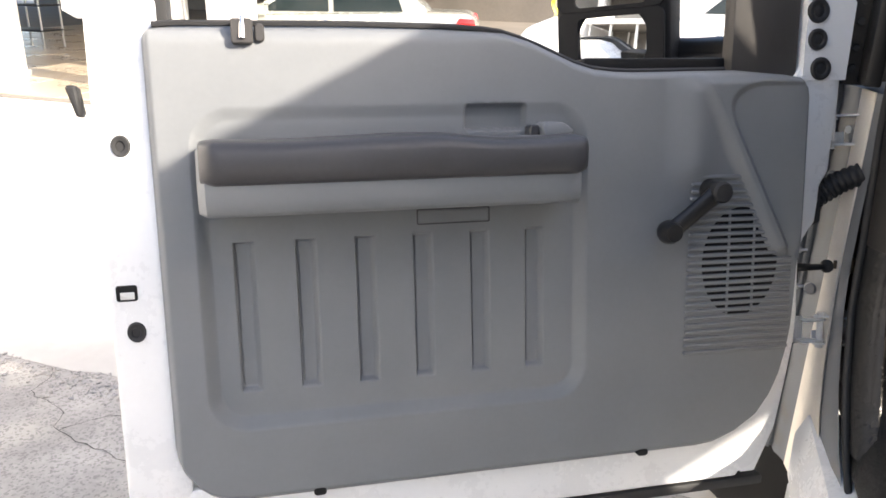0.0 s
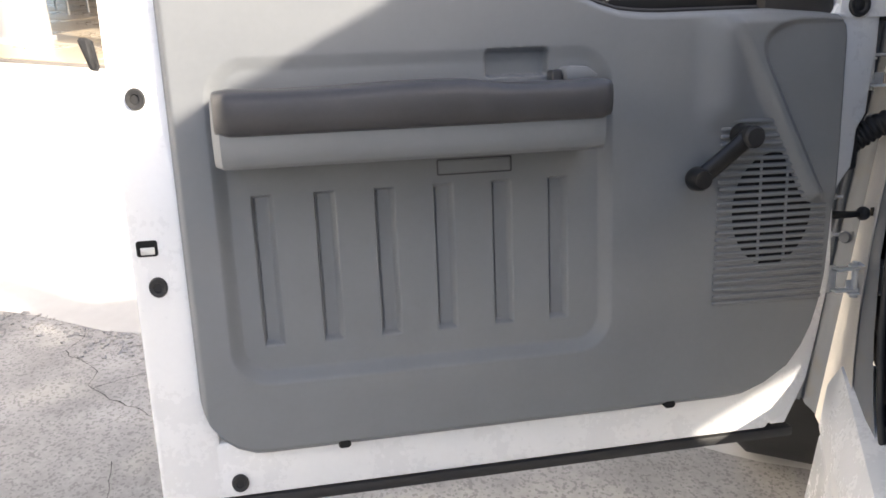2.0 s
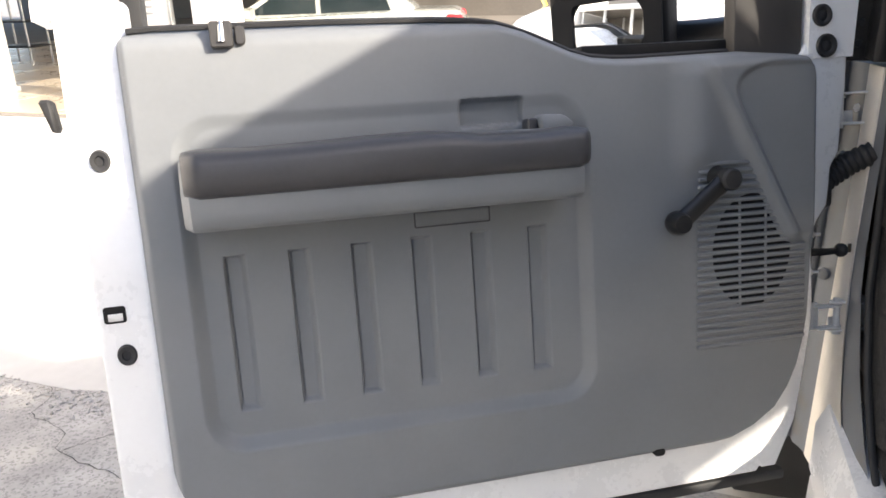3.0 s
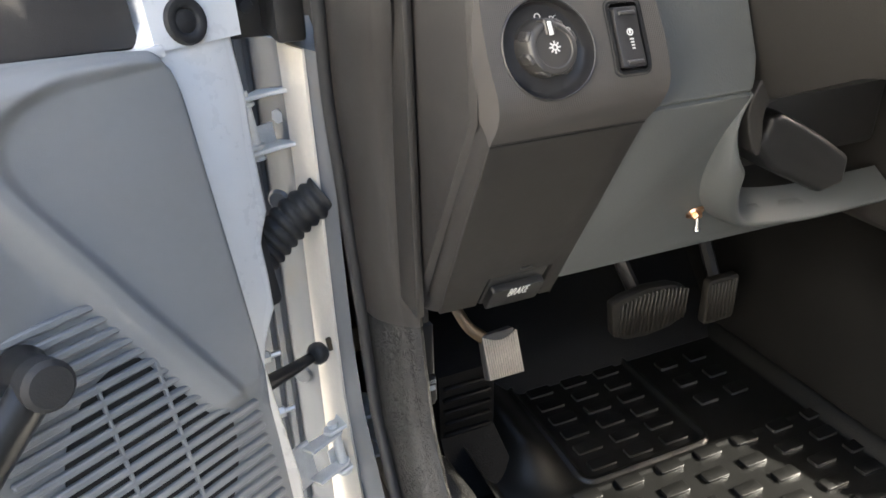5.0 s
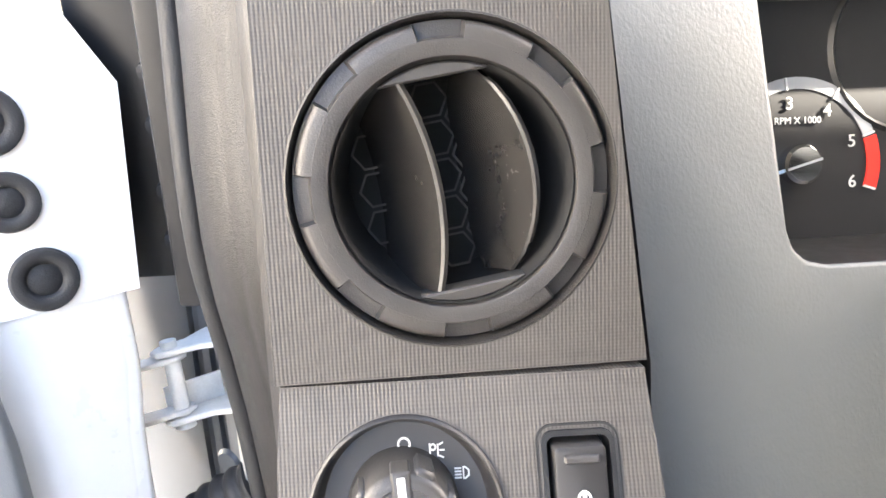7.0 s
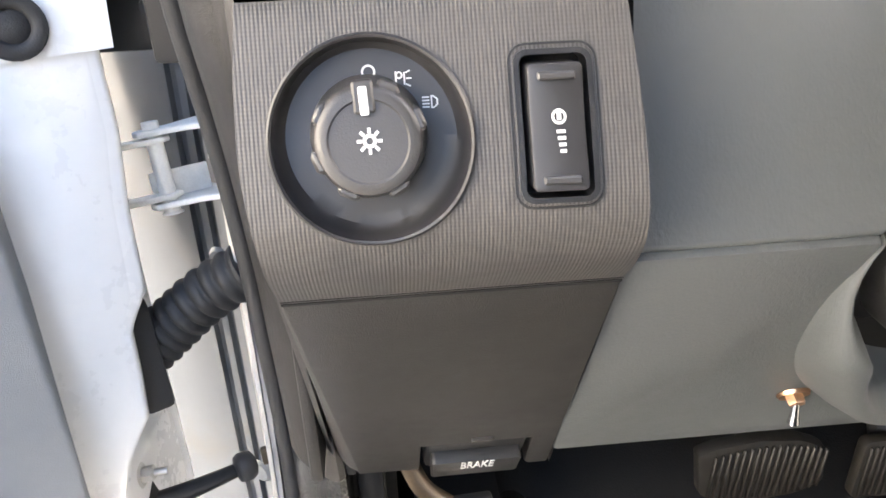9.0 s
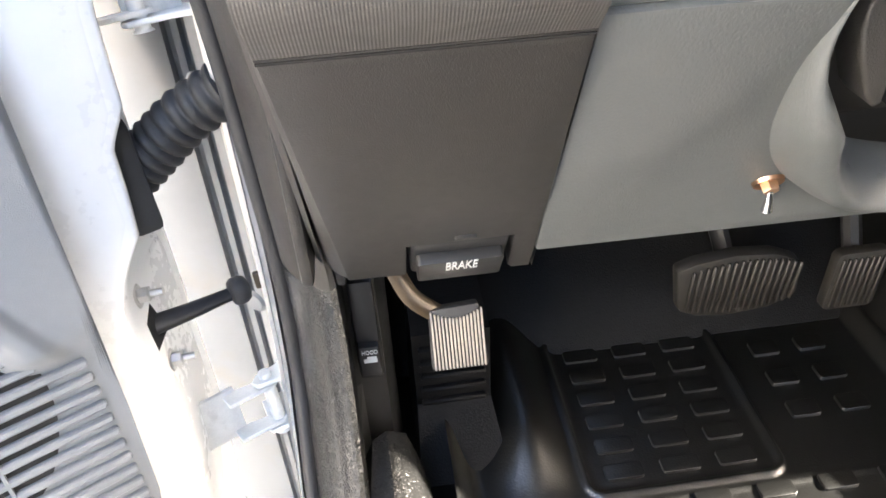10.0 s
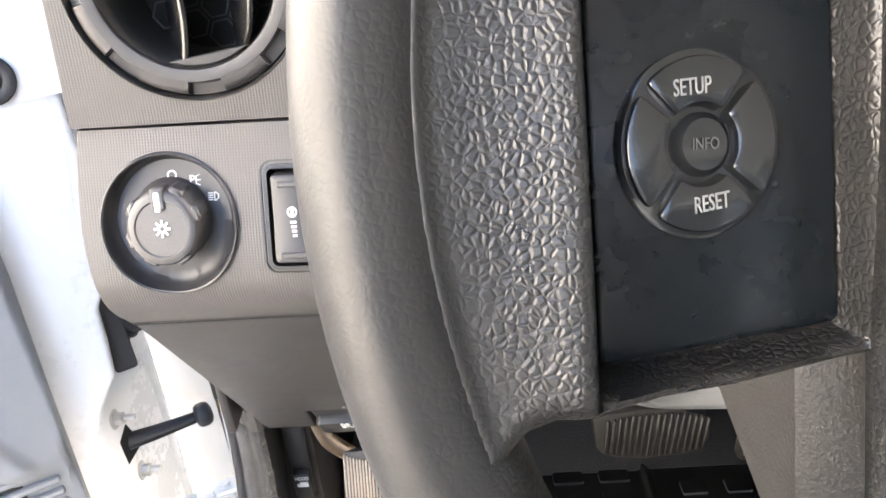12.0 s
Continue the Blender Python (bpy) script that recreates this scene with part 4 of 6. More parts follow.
part("bottom_seal", box(-1.245, -0.15, -0.062, -0.02, -0.268, -0.249, 0.005), RUBBER, shell, "black rubber bottom seal", local=True)
GROMMET = [(0.0, 0.0016), (0.0095, 0.0014), (0.0108, 0.0006), (0.0114, 0.0004), (0.0122, 0.0022), (0.0140, 0.0034), (0.0180, 0.0042), (0.0212, 0.0036), (0.0224, 0.0020), (0.0228, -0.002)]
for x, z, k in ((-0.077, 0.4895, 0.86), (-0.086, 0.5385, 0.80), (-0.087, 0.5855, 0.90)):
    g = part("grommet", put(lathe(GROMMET, 28), Matrix.Translation((x - 0.001, -0.0632, z)) @ Matrix.Diagonal((k, 1, k, 1))), RUBBER, shell, "black rubber grommet", local=True)
for x, z in ((-1.221, 0.388), (-1.222, 0.112), (-1.135, -0.222)):
    part("plug", put(lathe([(0.0, 0.0012), (0.006, 0.0012), (0.007, 0.004), (0.0125, 0.005), (0.0145, 0.0)], 22), Matrix.Translation((x, -0.0605, z)) @ Matrix.Diagonal((0.95, 1, 1.1, 1))), RUBBER, shell, "dark rubber plug", local=True)
latch = part("latch", prism(rounded(-1.246, -1.216, 0.160, 0.184, 0.004), -0.0625, -0.05, 0.001, 1), DARK, shell, "open latch slot", local=True)
part("latch_claw", box(-1.240, -1.220, -0.0640, -0.062, 0.163, 0.174, 0.002), HINGE, latch, local=True)
part("door_stop", prism([(-1.292, 0.475), (-1.276, 0.475), (-1.270, 0.432), (-1.278, 0.428)], -0.05, -0.02, 0.004, 1), RUBBER, shell, "black rubber bumper", local=True)
lock = part("lock_rod_guide", join(prism(rounded(-1.056, -1.026, 0.527, 0.562, 0.004), -0.098, -0.075, 0.002, 1), prism(rounded(-1.024, -1.010, 0.530, 0.556, 0.006), -0.092, -0.075, 0.002, 1)), VENT, door, "grey lock rod guide", local=True)
part("lock_rod", tube([(-1.041, -0.099, 0.534), (-1.040, -0.092, 0.565)], 0.005, 10), CHROME, lock, local=True)

# mirror outside
MT = Matrix.Translation((-0.368, 0.149, 0.56)) @ Matrix.Rotation(radians(-40.6), 4, "Z") @ Matrix.Rotation(radians(5.0), 4, "X") @ Matrix.Translation((0.368, -0.149, -0.56))
mirror = part("side_mirror", put(prism(rounded(-0.482, -0.262, 0.49, 0.80, 0.03), 0.152, 0.27, 0.02, 3), MT), HOUSING, door, "black towing mirror", local=True)
for outer, inner in (((-0.474, -0.270, 0.497, 0.616), (-0.434, -0.302, 0.512, 0.605)), ((-0.474, -0.270, 0.617, 0.795), (-0.440, -0.302, 0.624, 0.785))):
    part("mirror_bezel", put(plate(rounded(*outer, 0.016), rounded(*inner, 0.012), ((inner[0] + inner[1]) / 2, (inner[2] + inner[3]) / 2), 0.012, Matrix.Translation((0, 0.146, 0))), MT), HOUSING, mirror, local=True)
for x0, x1, z0, z1, bulge in ((-0.438, -0.298, 0.508, 0.609, 0.55), (-0.444, -0.298, 0.620, 0.789, 2.5)):
    cx, cz = (x0 + x1) / 2, (z0 + z1) / 2
    glass = sheet(lambda u, v: (x0 + (x1 - x0) * u, 0.1478 + ((x0 + (x1 - x0) * u - cx) ** 2 + (z0 + (z1 - z0) * v - cz) ** 2) / (2 * bulge), z0 + (z1 - z0) * v), 24, 24)
    part("mirror_glass", put(glass, MT), MIRROR, mirror, "convex lower mirror glass" if bulge < 1 else "upper mirror glass", local=True, smooth=80)
part("mirror_arm", tube(smooth_path([(-0.29, 0.22, 0.55), (-0.2, 0.16, 0.54), (-0.15, 0.02, 0.53)], 5), [0.028] * 11, 10), BLACK, mirror, local=True)

# door check strap, wiring boot, studs on the door's front edge
strap = part("check_strap", tube(smooth_path([(-0.105, -0.0165, 0.1335), (-0.077, -0.0174, 0.1325), (-0.045, -0.0178, 0.1305), (-0.012, -0.0172, 0.1290)], 5), [0.0105 - 0.0045 * i / 15 for i in range(16)], 14, flat=0.7), BLACK, door, "black door check strap", local=True)
part("strap_ball", put(lathe([(0.0, 0.0085), (0.006, 0.0083), (0.0105, 0.0062), (0.0125, 0.002), (0.0125, -0.004), (0.0105, -0.0075), (0.006, -0.009), (0.0, -0.009)], 30), Matrix.Translation((-0.004, -0.019, 0.130)) @ Matrix.Rotation(radians(90), 4, "Z")), RUBBER, strap, local=True, smooth=60)
part("strap_bracket", join(put(box(-0.004, 0.036, -0.003, 0.003, -0.008, 0.008, 0.002), Matrix.Translation((0.014, -0.020, 0.132)) @ Matrix.Rotation(radians(-22), 4, "Z")), put(box(-0.004, 0.004, -0.016, 0.010, -0.014, 0.014, 0.002), Matrix.Translation((0.036, -0.030, 0.132)) @ Matrix.Rotation(radians(-22), 4, "Z"))), BRONZE, strap, "rusty strap bracket", local=True)
# front edge: the flange ends on a ridge, behind which an oblique face runs to the outer skin
RIDGE = [(-0.24, -0.165), (-0.16, -0.128), (-0.08, -0.112), (0.0, -0.098), (0.05, -0.094), (0.134, -0.097), (0.173, -0.097), (0.195, -0.088), (0.212, -0.076), (0.222, -0.068), (0.255, -0.064), (0.287, -0.062), (0.300, -0.054), (0.312, -0.046), (0.371, -0.042), (0.42, -0.035), (0.60, -0.030)]
BACK = [(-0.24, -0.145), (-0.16, -0.09), (-0.08, -0.062), (0.0, -0.045), (0.098, -0.041), (0.165, -0.038), (0.180, -0.040), (0.195, -0.060), (0.30, -0.060), (0.32, -0.050), (0.42, -0.035), (0.60, -0.030)]


def edge_section(z):
    r, b = along(RIDGE, z), along(BACK, z)
    return [(r - 0.030, -0.0580, z), (r - 0.004, -0.0585, z), (r - 0.0008, -0.0570, z), (r + 0.0012 + 0.06 * (b - r), -0.0500, z), (r + 0.5 * (b - r), -0.004, z), (b, 0.046, z), (b - 0.004, 0.052, z), (r - 0.030, 0.052, z)]


front = part("front_edge", loft([edge_section(-0.24 + 0.84 * i / 120) for i in range(121)]), WHITE, shell, "white front edge of the door", local=True, smooth=60)
# on the oblique face: x outwards from it, y along it, z up
FACE_M = Matrix.Translation((-0.0745, -0.0130, 0.0)) @ Matrix.Rotation(math.atan2(0.108, 0.058) - math.pi / 2, 4, "Z")
slot = prism([(-0.003, 0.152), (-0.024, 0.1447), (-0.023, 0.1175), (0.014, 0.1165)], -0.0022, 0.02, 0.0006, 1)
slot.transform(Matrix.Rotation(radians(90), 4, "Z"))
part("strap_slot", put(slot, FACE_M), DARK, shell, "dark strap slot", local=True)
for y, z in ((-0.0180, 0.1675), (-0.0050, 0.0965)):
    stud = part("stud", put(tube([(-0.004, y, z), (0.0215, y, z)], 0.0030, 10), FACE_M), STEEL, door, "zinc stud with its nut", local=True)
    part("nut", put(tube([(-0.001, y, z), (0.0014, y, z), (0.0030, y, z)], [0.0105, 0.0105, 0.0085], 20), FACE_M), STEEL, stud, local=True)
    part("nut", put(tube([(0.0025, y, z), (0.0105, y, z), (0.0115, y, z)], [0.0062, 0.0062, 0.0050], 6), FACE_M), STEEL, stud, local=True)
boot_line = smooth_path([(-0.066, -0.014, 0.252), (-0.050, -0.017, 0.257), (-0.028, -0.026, 0.272), (-0.004, -0.040, 0.290), (0.024, -0.058, 0.305)], 22)
radii = [(0.0215 - 0.002 * i / len(boot_line)) * (1 + 0.075 * (2 * abs(math.sin(math.pi * i / 7.0)) - 1)) for i in range(len(boot_line))]
boot = part("wiring_boot", tube(boot_line, radii, 24), RUBBER, door, "ribbed rubber wiring boot", local=True, smooth=80)
part("boot_collar", prism(rounded(-0.044, 0.010, 0.214, 0.302, 0.010), 0.046, 0.066, 0.003, 2, Matrix.Rotation(radians(90), 4, "Z") @ Matrix.Diagonal((1, 1, 1, 1))), RUBBER, boot, local=True)


def hinge(z, k):
    """A pressed steel hinge: the door's leaf, the pillar's bracket with two tapered ears, and the pin between them."""
    leaf = [box(-0.085, -0.034, 0.000, 0.006, z - 0.026, z + 0.026, 0.002)]
    for s_ in (-1, 1):
        ear = prism([(-0.046, -0.018), (-0.046, 0.004), (-0.016, -0.002), (0.003, -0.006), (0.005, -0.014), (-0.004, -0.021)], -0.002, 0.002, 0.0008, 1, Matrix.Translation((0, 0, z + s_ * 0.0205)) @ FLAT)
        leaf.append(ear)
    h = part("hinge", join(*leaf), HINGE, door, "painted steel door hinge", local=True)
    body = []
    for s_ in (-1, 1):
        body.append(prism([(-0.018, -0.020), (-0.020, -0.010), (-0.012, -0.002), (0.008, 0.000), (0.024, 0.012), (0.062, 0.030), (0.068, -0.034), (0.044, -0.046), (0.030, -0.040), (0.012, -0.026)], -0.0022, 0.0022, 0.0010, 1, Matrix.Translation((0, 0, z + s_ * 0.0265)) @ FLAT))
    body.append(put(box(-0.002, 0.002, -0.036, 0.034, -0.0265, 0.0265, 0.001), Matrix.Translation((0.050, -0.004, z)) @ Matrix.Rotation(radians(-18), 4, "Z")))
    body.append(box(-0.014, 0.030, -0.0015, 0.0015, z - 0.0265, z - 0.004, 0.001))
    part("body_leaf", join(*body), HINGE, h, "white pressed bracket with two ears", local=True)
    part("hinge_pin", tube([(-0.006, -0.012, z - 0.034), (-0.006, -0.012, z - 0.032), (-0.006, -0.012, z + 0.034)], [0.008, 0.006, 0.006], 12), HINGE, h, local=True)
    part("bolt", tube([(0.046, -0.004, z + k), (0.034, -0.006, z + k)], 0.008, 6), HINGE, h, local=True)


FLAT = Matrix.Rotation(radians(-90), 4, "X")
hinge(0.383, 0.0)
hinge(0.005, 0.0)

# ---- dashboard ----
dash = root("dashboard", (0.139, -0.228, 1.12), "charcoal and pale grey truck dashboard, driver's end", "dashboard")
SLOPE = 0.2024
lean = math.atan(SLOPE)
# pod space: x across, z up the pod's face, y into the dash
PODM = Matrix.Translation((0, -0.2281, 1.4375)) @ Matrix.Rotation(-lean, 4, "X")


def circle(cx, cz, r, n=64):
    return [(cx + r * math.cos(2 * math.pi * i / n), cz + r * math.sin(2 * math.pi * i / n)) for i in range(n)]


VX, VZ = 0.1375, 0.0682
upper = [(0.0735, 0.0026), (0.2040, 0.0026), (0.1955, 0.075), (0.189, 0.135), (0.0750, 0.135)]
pod_up = part("vent_pod", plate(upper, circle(VX, VZ, 0.0560), (VX, VZ), 0.10, PODM), POD, dash, "ribbed charcoal vent surround", smooth=30)
part("vent_well", put(lathe([(0.0560, 0.0), (0.0553, 0.0004), (0.0547, -0.0010), (0.0542, -0.0060), (0.0541, -0.05)], 64), PODM @ Matrix.Translation((VX, 0, VZ))), PODLOW, pod_up)
ring = lathe([(0.0406, -0.040), (0.0408, 0.0005), (0.0418, 0.0026), (0.0432, 0.0030), (0.0470, 0.0030), (0.0476, 0.0022), (0.0482, -0.0015), (0.0535, -0.0022), (0.0538, -0.006), (0.0538, -0.02)], 96)
vent = part("air_vent", put(ring, PODM @ Matrix.Translation((VX, 0.0022, VZ))), VENT, dash, "round charcoal air vent with open vanes")
for k in range(8):
    # a raised tooth of the outer flange, with sloped ends, between two gaps
    arc = [radians(-13.2 + 26.4 * i / 10) for i in range(11)]
    rows = []
    for r, h, w in ((0.0468, 0.0029, 1.0), (0.0500, 0.0028, 0.985), (0.0518, 0.0020, 0.97), (0.0531, 0.0002, 0.99), (0.0533, -0.005, 1.05)):
        rows.append([(r * math.sin(t * w), -h, r * math.cos(t * w)) for t in arc])
    tooth = loft(rows, closed=False)
    for end in (0, -1):
        tip = [tooth.verts.new((r * math.sin(arc[end] * 1.10), 0.004, r * math.cos(arc[end] * 1.10))) for r in (0.0468, 0.0500, 0.0518, 0.0531, 0.0533)]
        tooth.verts.ensure_lookup_table()
        top = [tooth.verts[i * 11 + (0 if end == 0 else 10)] for i in range(5)]
        for i in range(4):
            tooth.faces.new((top[i], top[i + 1], tip[i + 1], tip[i]))
    part("ring_tooth", put(tooth, PODM @ Matrix.Translation((VX, 0.0022, VZ)) @ Matrix.Rotation(radians(19 + 45 * k), 4, "Y")), VENT, vent, smooth=45)
part("vent_barrel", put(lathe([(0.0405, 0.0), (0.0395, -0.02), (0.036, -0.045), (0.0, -0.046)], 48), PODM @ Matrix.Translation((VX, 0, VZ))), DARK, vent)


BARREL = Matrix.Rotation(radians(-9), 4, "Y")      # the vanes are turned a little in their ring


def vane(x, yaw, back, disc=1.0):
    """A dished upright vane: a disc sector with a rounded edge, turned about its upright axis."""
    secs = []
    for i in range(13):
        t = -1 + 2 * i / 12
        z = 0.0355 * t
        half = 0.0225 * (disc * math.sqrt(max(1 - (t * 0.93) ** 2, 0.02)) + (1 - disc) * 0.92)
        bow = 0.006 * (1 - t * t)
        secs.append([(0.0010 + bow, -half - 0.0004, z), (0.0016 + bow, -half + 0.0004, z), (0.0017 + bow, -half * 0.2, z), (0.0012 + bow, half, z), (-0.0012 + bow, half, z), (-0.0009 + bow, -half * 0.2, z), (-0.0014 + bow, -half + 0.0006, z), (-0.0006 + bow, -half - 0.0004, z)])
    return put(loft(secs), PODM @ Matrix.Translation((VX, back, VZ)) @ BARREL @ Matrix.Translation((x, 0, 0)) @ Matrix.Rotation(radians(yaw), 4, "Z"))


part("vane", vane(-0.0195, 27, 0.0205, 0.15), VANE, vent, "scuffed dark vane")
part("vane", vane(0.0125, 27, 0.0195), VANE, vent, "scuffed dark vane")
for side in (1, -1):
    seg_bar = [(0.0402 * math.sin(radians(-28 + 56 * i / 12)), side * 0.0402 * math.cos(radians(-28 + 56 * i / 12))) for i in range(13)]
    part("vane_bar", put(prism(seg_bar, 0.0015, 0.012, 0.0006, 1), PODM @ Matrix.Translation((VX, 0, VZ)) @ BARREL), VENT, vent)
cells = []
for i in range(-3, 4):
    for j in range(-3, 4):
        cx, cz = i * 0.0125, j * 0.0145 + (i % 2) * 0.00725
        if math.hypot(cx, cz) > 0.034:
            continue
        hexa = [(cx + 0.0076 * math.cos(radians(60 * k)), cz + 0.0076 * math.sin(radians(60 * k))) for k in range(6)]
        hole = [(cx + 0.0066 * math.cos(radians(60 * k)), cz + 0.0066 * math.sin(radians(60 * k))) for k in range(6)]
        bm = bmesh.new()
        o = [bm.verts.new((x, 0.0385, z)) for x, z in hexa]
        q = [bm.verts.new((x, 0.0385, z)) for x, z in hole]
        for k in range(6):
            bm.faces.new((o[k], o[(k + 1) % 6], q[(k + 1) % 6], q[k]))
        cells.append(bm)
part("honeycomb", put(join(*cells), PODM @ Matrix.Translation((VX, 0, VZ)) @ BARREL), PODLOW, vent, "honeycomb grid behind the vanes", smooth=0)

# switch pod under the seam: a belly that swells towards the driver and turns with the dash
BELLY = [(-0.125, -0.02), (-0.105, -0.0100), (-0.1025, -0.0070), (-0.100, -0.0036), (-0.0975, 0.0000), (-0.095, 0.0034), (-0.0925, 0.0063), (-0.090, 0.0090), (-0.087, 0.0118), (-0.083, 0.0146), (-0.079, 0.0166), (-0.073, 0.0182), (-0.066, 0.0182), (-0.055, 0.0160), (-0.045, 0.0135), (-0.018, 0.0055), (0.0, 0.0)]
TURN = [(-0.105, 0.0), (-0.078, 0.06), (-0.06, 0.07), (0.0, 0.047)]


def belly(x, z):
    return -along(BELLY, z) - along(TURN, z) * (x - 0.139)


def swell(bm, m=None):
    """Carries a part of the flat pod onto its belly and into the world."""
    if m:
        bm.transform(m)
    for v in bm.verts:
        v.co.y += belly(v.co.x, v.co.z)
    bm.transform(PODM)
    return bm


BX, BZ = 0.1158, -0.0437
left_half = [(0.0774, -0.1050), (0.0770, -0.0970), (0.0763, -0.0880), (0.0755, -0.0790), (0.0744, -0.0690), (0.0730, -0.0580), (0.0722, -0.0450), (0.0726, -0.0250), (0.0748, 0.0010), (0.1580, 0.0010), (0.1580, -0.1050)]
right_half = [(0.1580, -0.1050), (0.1580, 0.0010), (0.2020, 0.0010), (0.2046, -0.0400), (0.2050, -0.0720), (0.2060, -0.0900), (0.2074, -0.1050)]
rocker_hole = rounded(0.1640, 0.1876, -0.0652, -0.0188, 0.004)
pod_cuts = [-0.1025, -0.1, -0.0975, -0.095, -0.093, -0.091, -0.0885, -0.086, -0.083, -0.08, -0.0765, -0.073, -0.07, -0.062, -0.055, -0.048, -0.041, -0.034, -0.027, -0.02, -0.012, -0.006]
pod_bm = cut_grid(join(plate(left_half, circle(BX, BZ, 0.0330), (BX, BZ), 0.06), plate(right_half, rocker_hole, (0.1758, -0.042), 0.06)), [0.09, 0.115, 0.14, 0.175, 0.19], pod_cuts)
part("switch_pod", swell(pod_bm), POD, dash, "ribbed charcoal switch panel", smooth=30)
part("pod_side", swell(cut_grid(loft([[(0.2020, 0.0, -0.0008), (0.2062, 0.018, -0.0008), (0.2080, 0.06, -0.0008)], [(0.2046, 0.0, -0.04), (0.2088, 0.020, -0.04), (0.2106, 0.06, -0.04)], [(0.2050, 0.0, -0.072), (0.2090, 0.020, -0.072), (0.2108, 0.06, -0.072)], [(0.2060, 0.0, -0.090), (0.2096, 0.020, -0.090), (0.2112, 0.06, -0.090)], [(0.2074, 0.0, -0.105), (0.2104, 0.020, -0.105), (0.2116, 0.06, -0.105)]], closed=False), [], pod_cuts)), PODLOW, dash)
seam_xs = [0.0776 + 0.1296 * k / 24 for k in range(25)]
part("seam_lip", swell(tube([(x, 0.0002, -0.1046) for x in seam_xs], [0.0007] * 25, 8)), PODLOW, dash, smooth=60)
part("seam_gap", swell(tube([(x, 0.0006, -0.1060) for x in seam_xs], [0.0008] * 25, 8)), DARK, dash, smooth=60)
# headlamp switch
lamp = part("headlamp_switch", swell(lathe([(0.0338, -0.001), (0.0338, 0.0012), (0.0330, 0.0020), (0.0322, 0.0014), (0.0318, -0.001), (0.0308, -0.0055), (0.0285, -0.0078), (0.024, -0.0081), (0.017, -0.0082)], 72), Matrix.Translation((BX, 0, BZ))), FACE, dash, "black round headlamp switch with white symbols")
knob_m = Matrix.Translation((BX - 0.0008, 0.0080, BZ + 0.0008))
knob = part("knob", swell(lathe([(0.0195, 0.0), (0.0190, 0.003), (0.0180, 0.006), (0.0174, 0.0145), (0.0162, 0.0166), (0.0147, 0.0172), (0.0130, 0.0172), (0.0124, 0.0165), (0.0, 0.0165)], 60), knob_m), VENT, lamp, "charcoal turning knob")
for a in (25, 70, 150, 205, 250, 300):
    part("grip", swell(prism([(-0.0040, 0.0155), (0.0040, 0.0155), (0.0036, 0.0190), (-0.0036, 0.0190)], -0.0155, -0.002, 0.0012, 1), knob_m @ Matrix.Rotation(radians(a), 4, "Y")), VENT, lamp)
part("pointer", swell(prism(rounded(-0.0014, 0.0014, 0.0080, 0.0168, 0.0006), -0.0184, -0.0165, 0.0003, 1), knob_m @ Matrix.Rotation(radians(-3), 4, "Y")), MARK, lamp, "white pointer bar")
part("pointer_block", swell(prism(rounded(-0.0034, 0.0034, 0.0085, 0.0185, 0.001), -0.0178, -0.008, 0.0008, 1), knob_m @ Matrix.Rotation(radians(-3), 4, "Y")), VENT, lamp)


def flat_ring(r0, r1, cx, cz, y, m, n=20):
    return plate(circle(cx, cz, r1, n), circle(cx, cz, r0, n), (cx, cz), 0.0002, m @ Matrix.Translation((0, y, 0)))


sun_mark = [flat_ring(0.0011, 0.0022, 0, 0, 0, Matrix())]
for k in range(8):
    sun_mark.append(put(box(-0.0005, 0.0005, -0.0002, 0.0002, 0.0024, 0.0040), Matrix.Rotation(radians(45 * k), 4, "Y")))
part("dimmer_symbol", swell(join(*sun_mark), knob_m @ Matrix.Translation((0.0004, -0.0170, 0.0002))), MARK, lamp, "white sun symbol", smooth=0)
face = Matrix.Translation((0, 0.0076, 0))
part("off_symbol", swell(flat_ring(0.0017, 0.0024, 0.1163, -0.0228, 0, face)), MARK, lamp, smooth=0)
part("park_symbol", swell(join(box(-0.0034, -0.0027, 0, 0.0003, -0.003, 0.003), flat_ring(0.0009, 0.0016, -0.0017, 0.0014, 0, Matrix(), 12), box(0.0002, 0.0009, 0, 0.0003, -0.0026, 0.0026), put(box(0.0012, 0.0034, 0, 0.0003, -0.0003, 0.0003), Matrix.Translation((0, 0, 0.0018)) @ Matrix.Rotation(radians(-25), 4, "Y")), box(0.0012, 0.0036, 0, 0.0003, -0.0003, 0.0003), put(box(0.0012, 0.0034, 0, 0.0003, -0.0003, 0.0003), Matrix.Translation((0, 0, -0.0018)) @ Matrix.Rotation(radians(25), 4, "Y"))), face @ Matrix.Translation((0.1277, 0, -0.0254)) @ Matrix.Diagonal((0.78, 1, 0.78, 1))), MARK, lamp, smooth=0)
part("beam_symbol", swell(join(plate([(0.0, -0.0026), (0.0012, -0.0026), (0.0030, -0.0012), (0.0030, 0.0012), (0.0012, 0.0026), (0.0, 0.0026)], [(0.0006, -0.0020), (0.0011, -0.0020), (0.0023, -0.0009), (0.0023, 0.0009), (0.0011, 0.0020), (0.0006, 0.0020)], (0.0014, 0.0), 0.0003), *[box(-0.0036, -0.0006, 0, 0.0003, z, z + 0.0006) for z in (-0.0023, -0.0010, 0.0003, 0.0016)]), face @ Matrix.Translation((0.1364, 0, -0.0333)) @ Matrix.Diagonal((0.80, 1, 0.80, 1))), MARK, lamp, smooth=0)
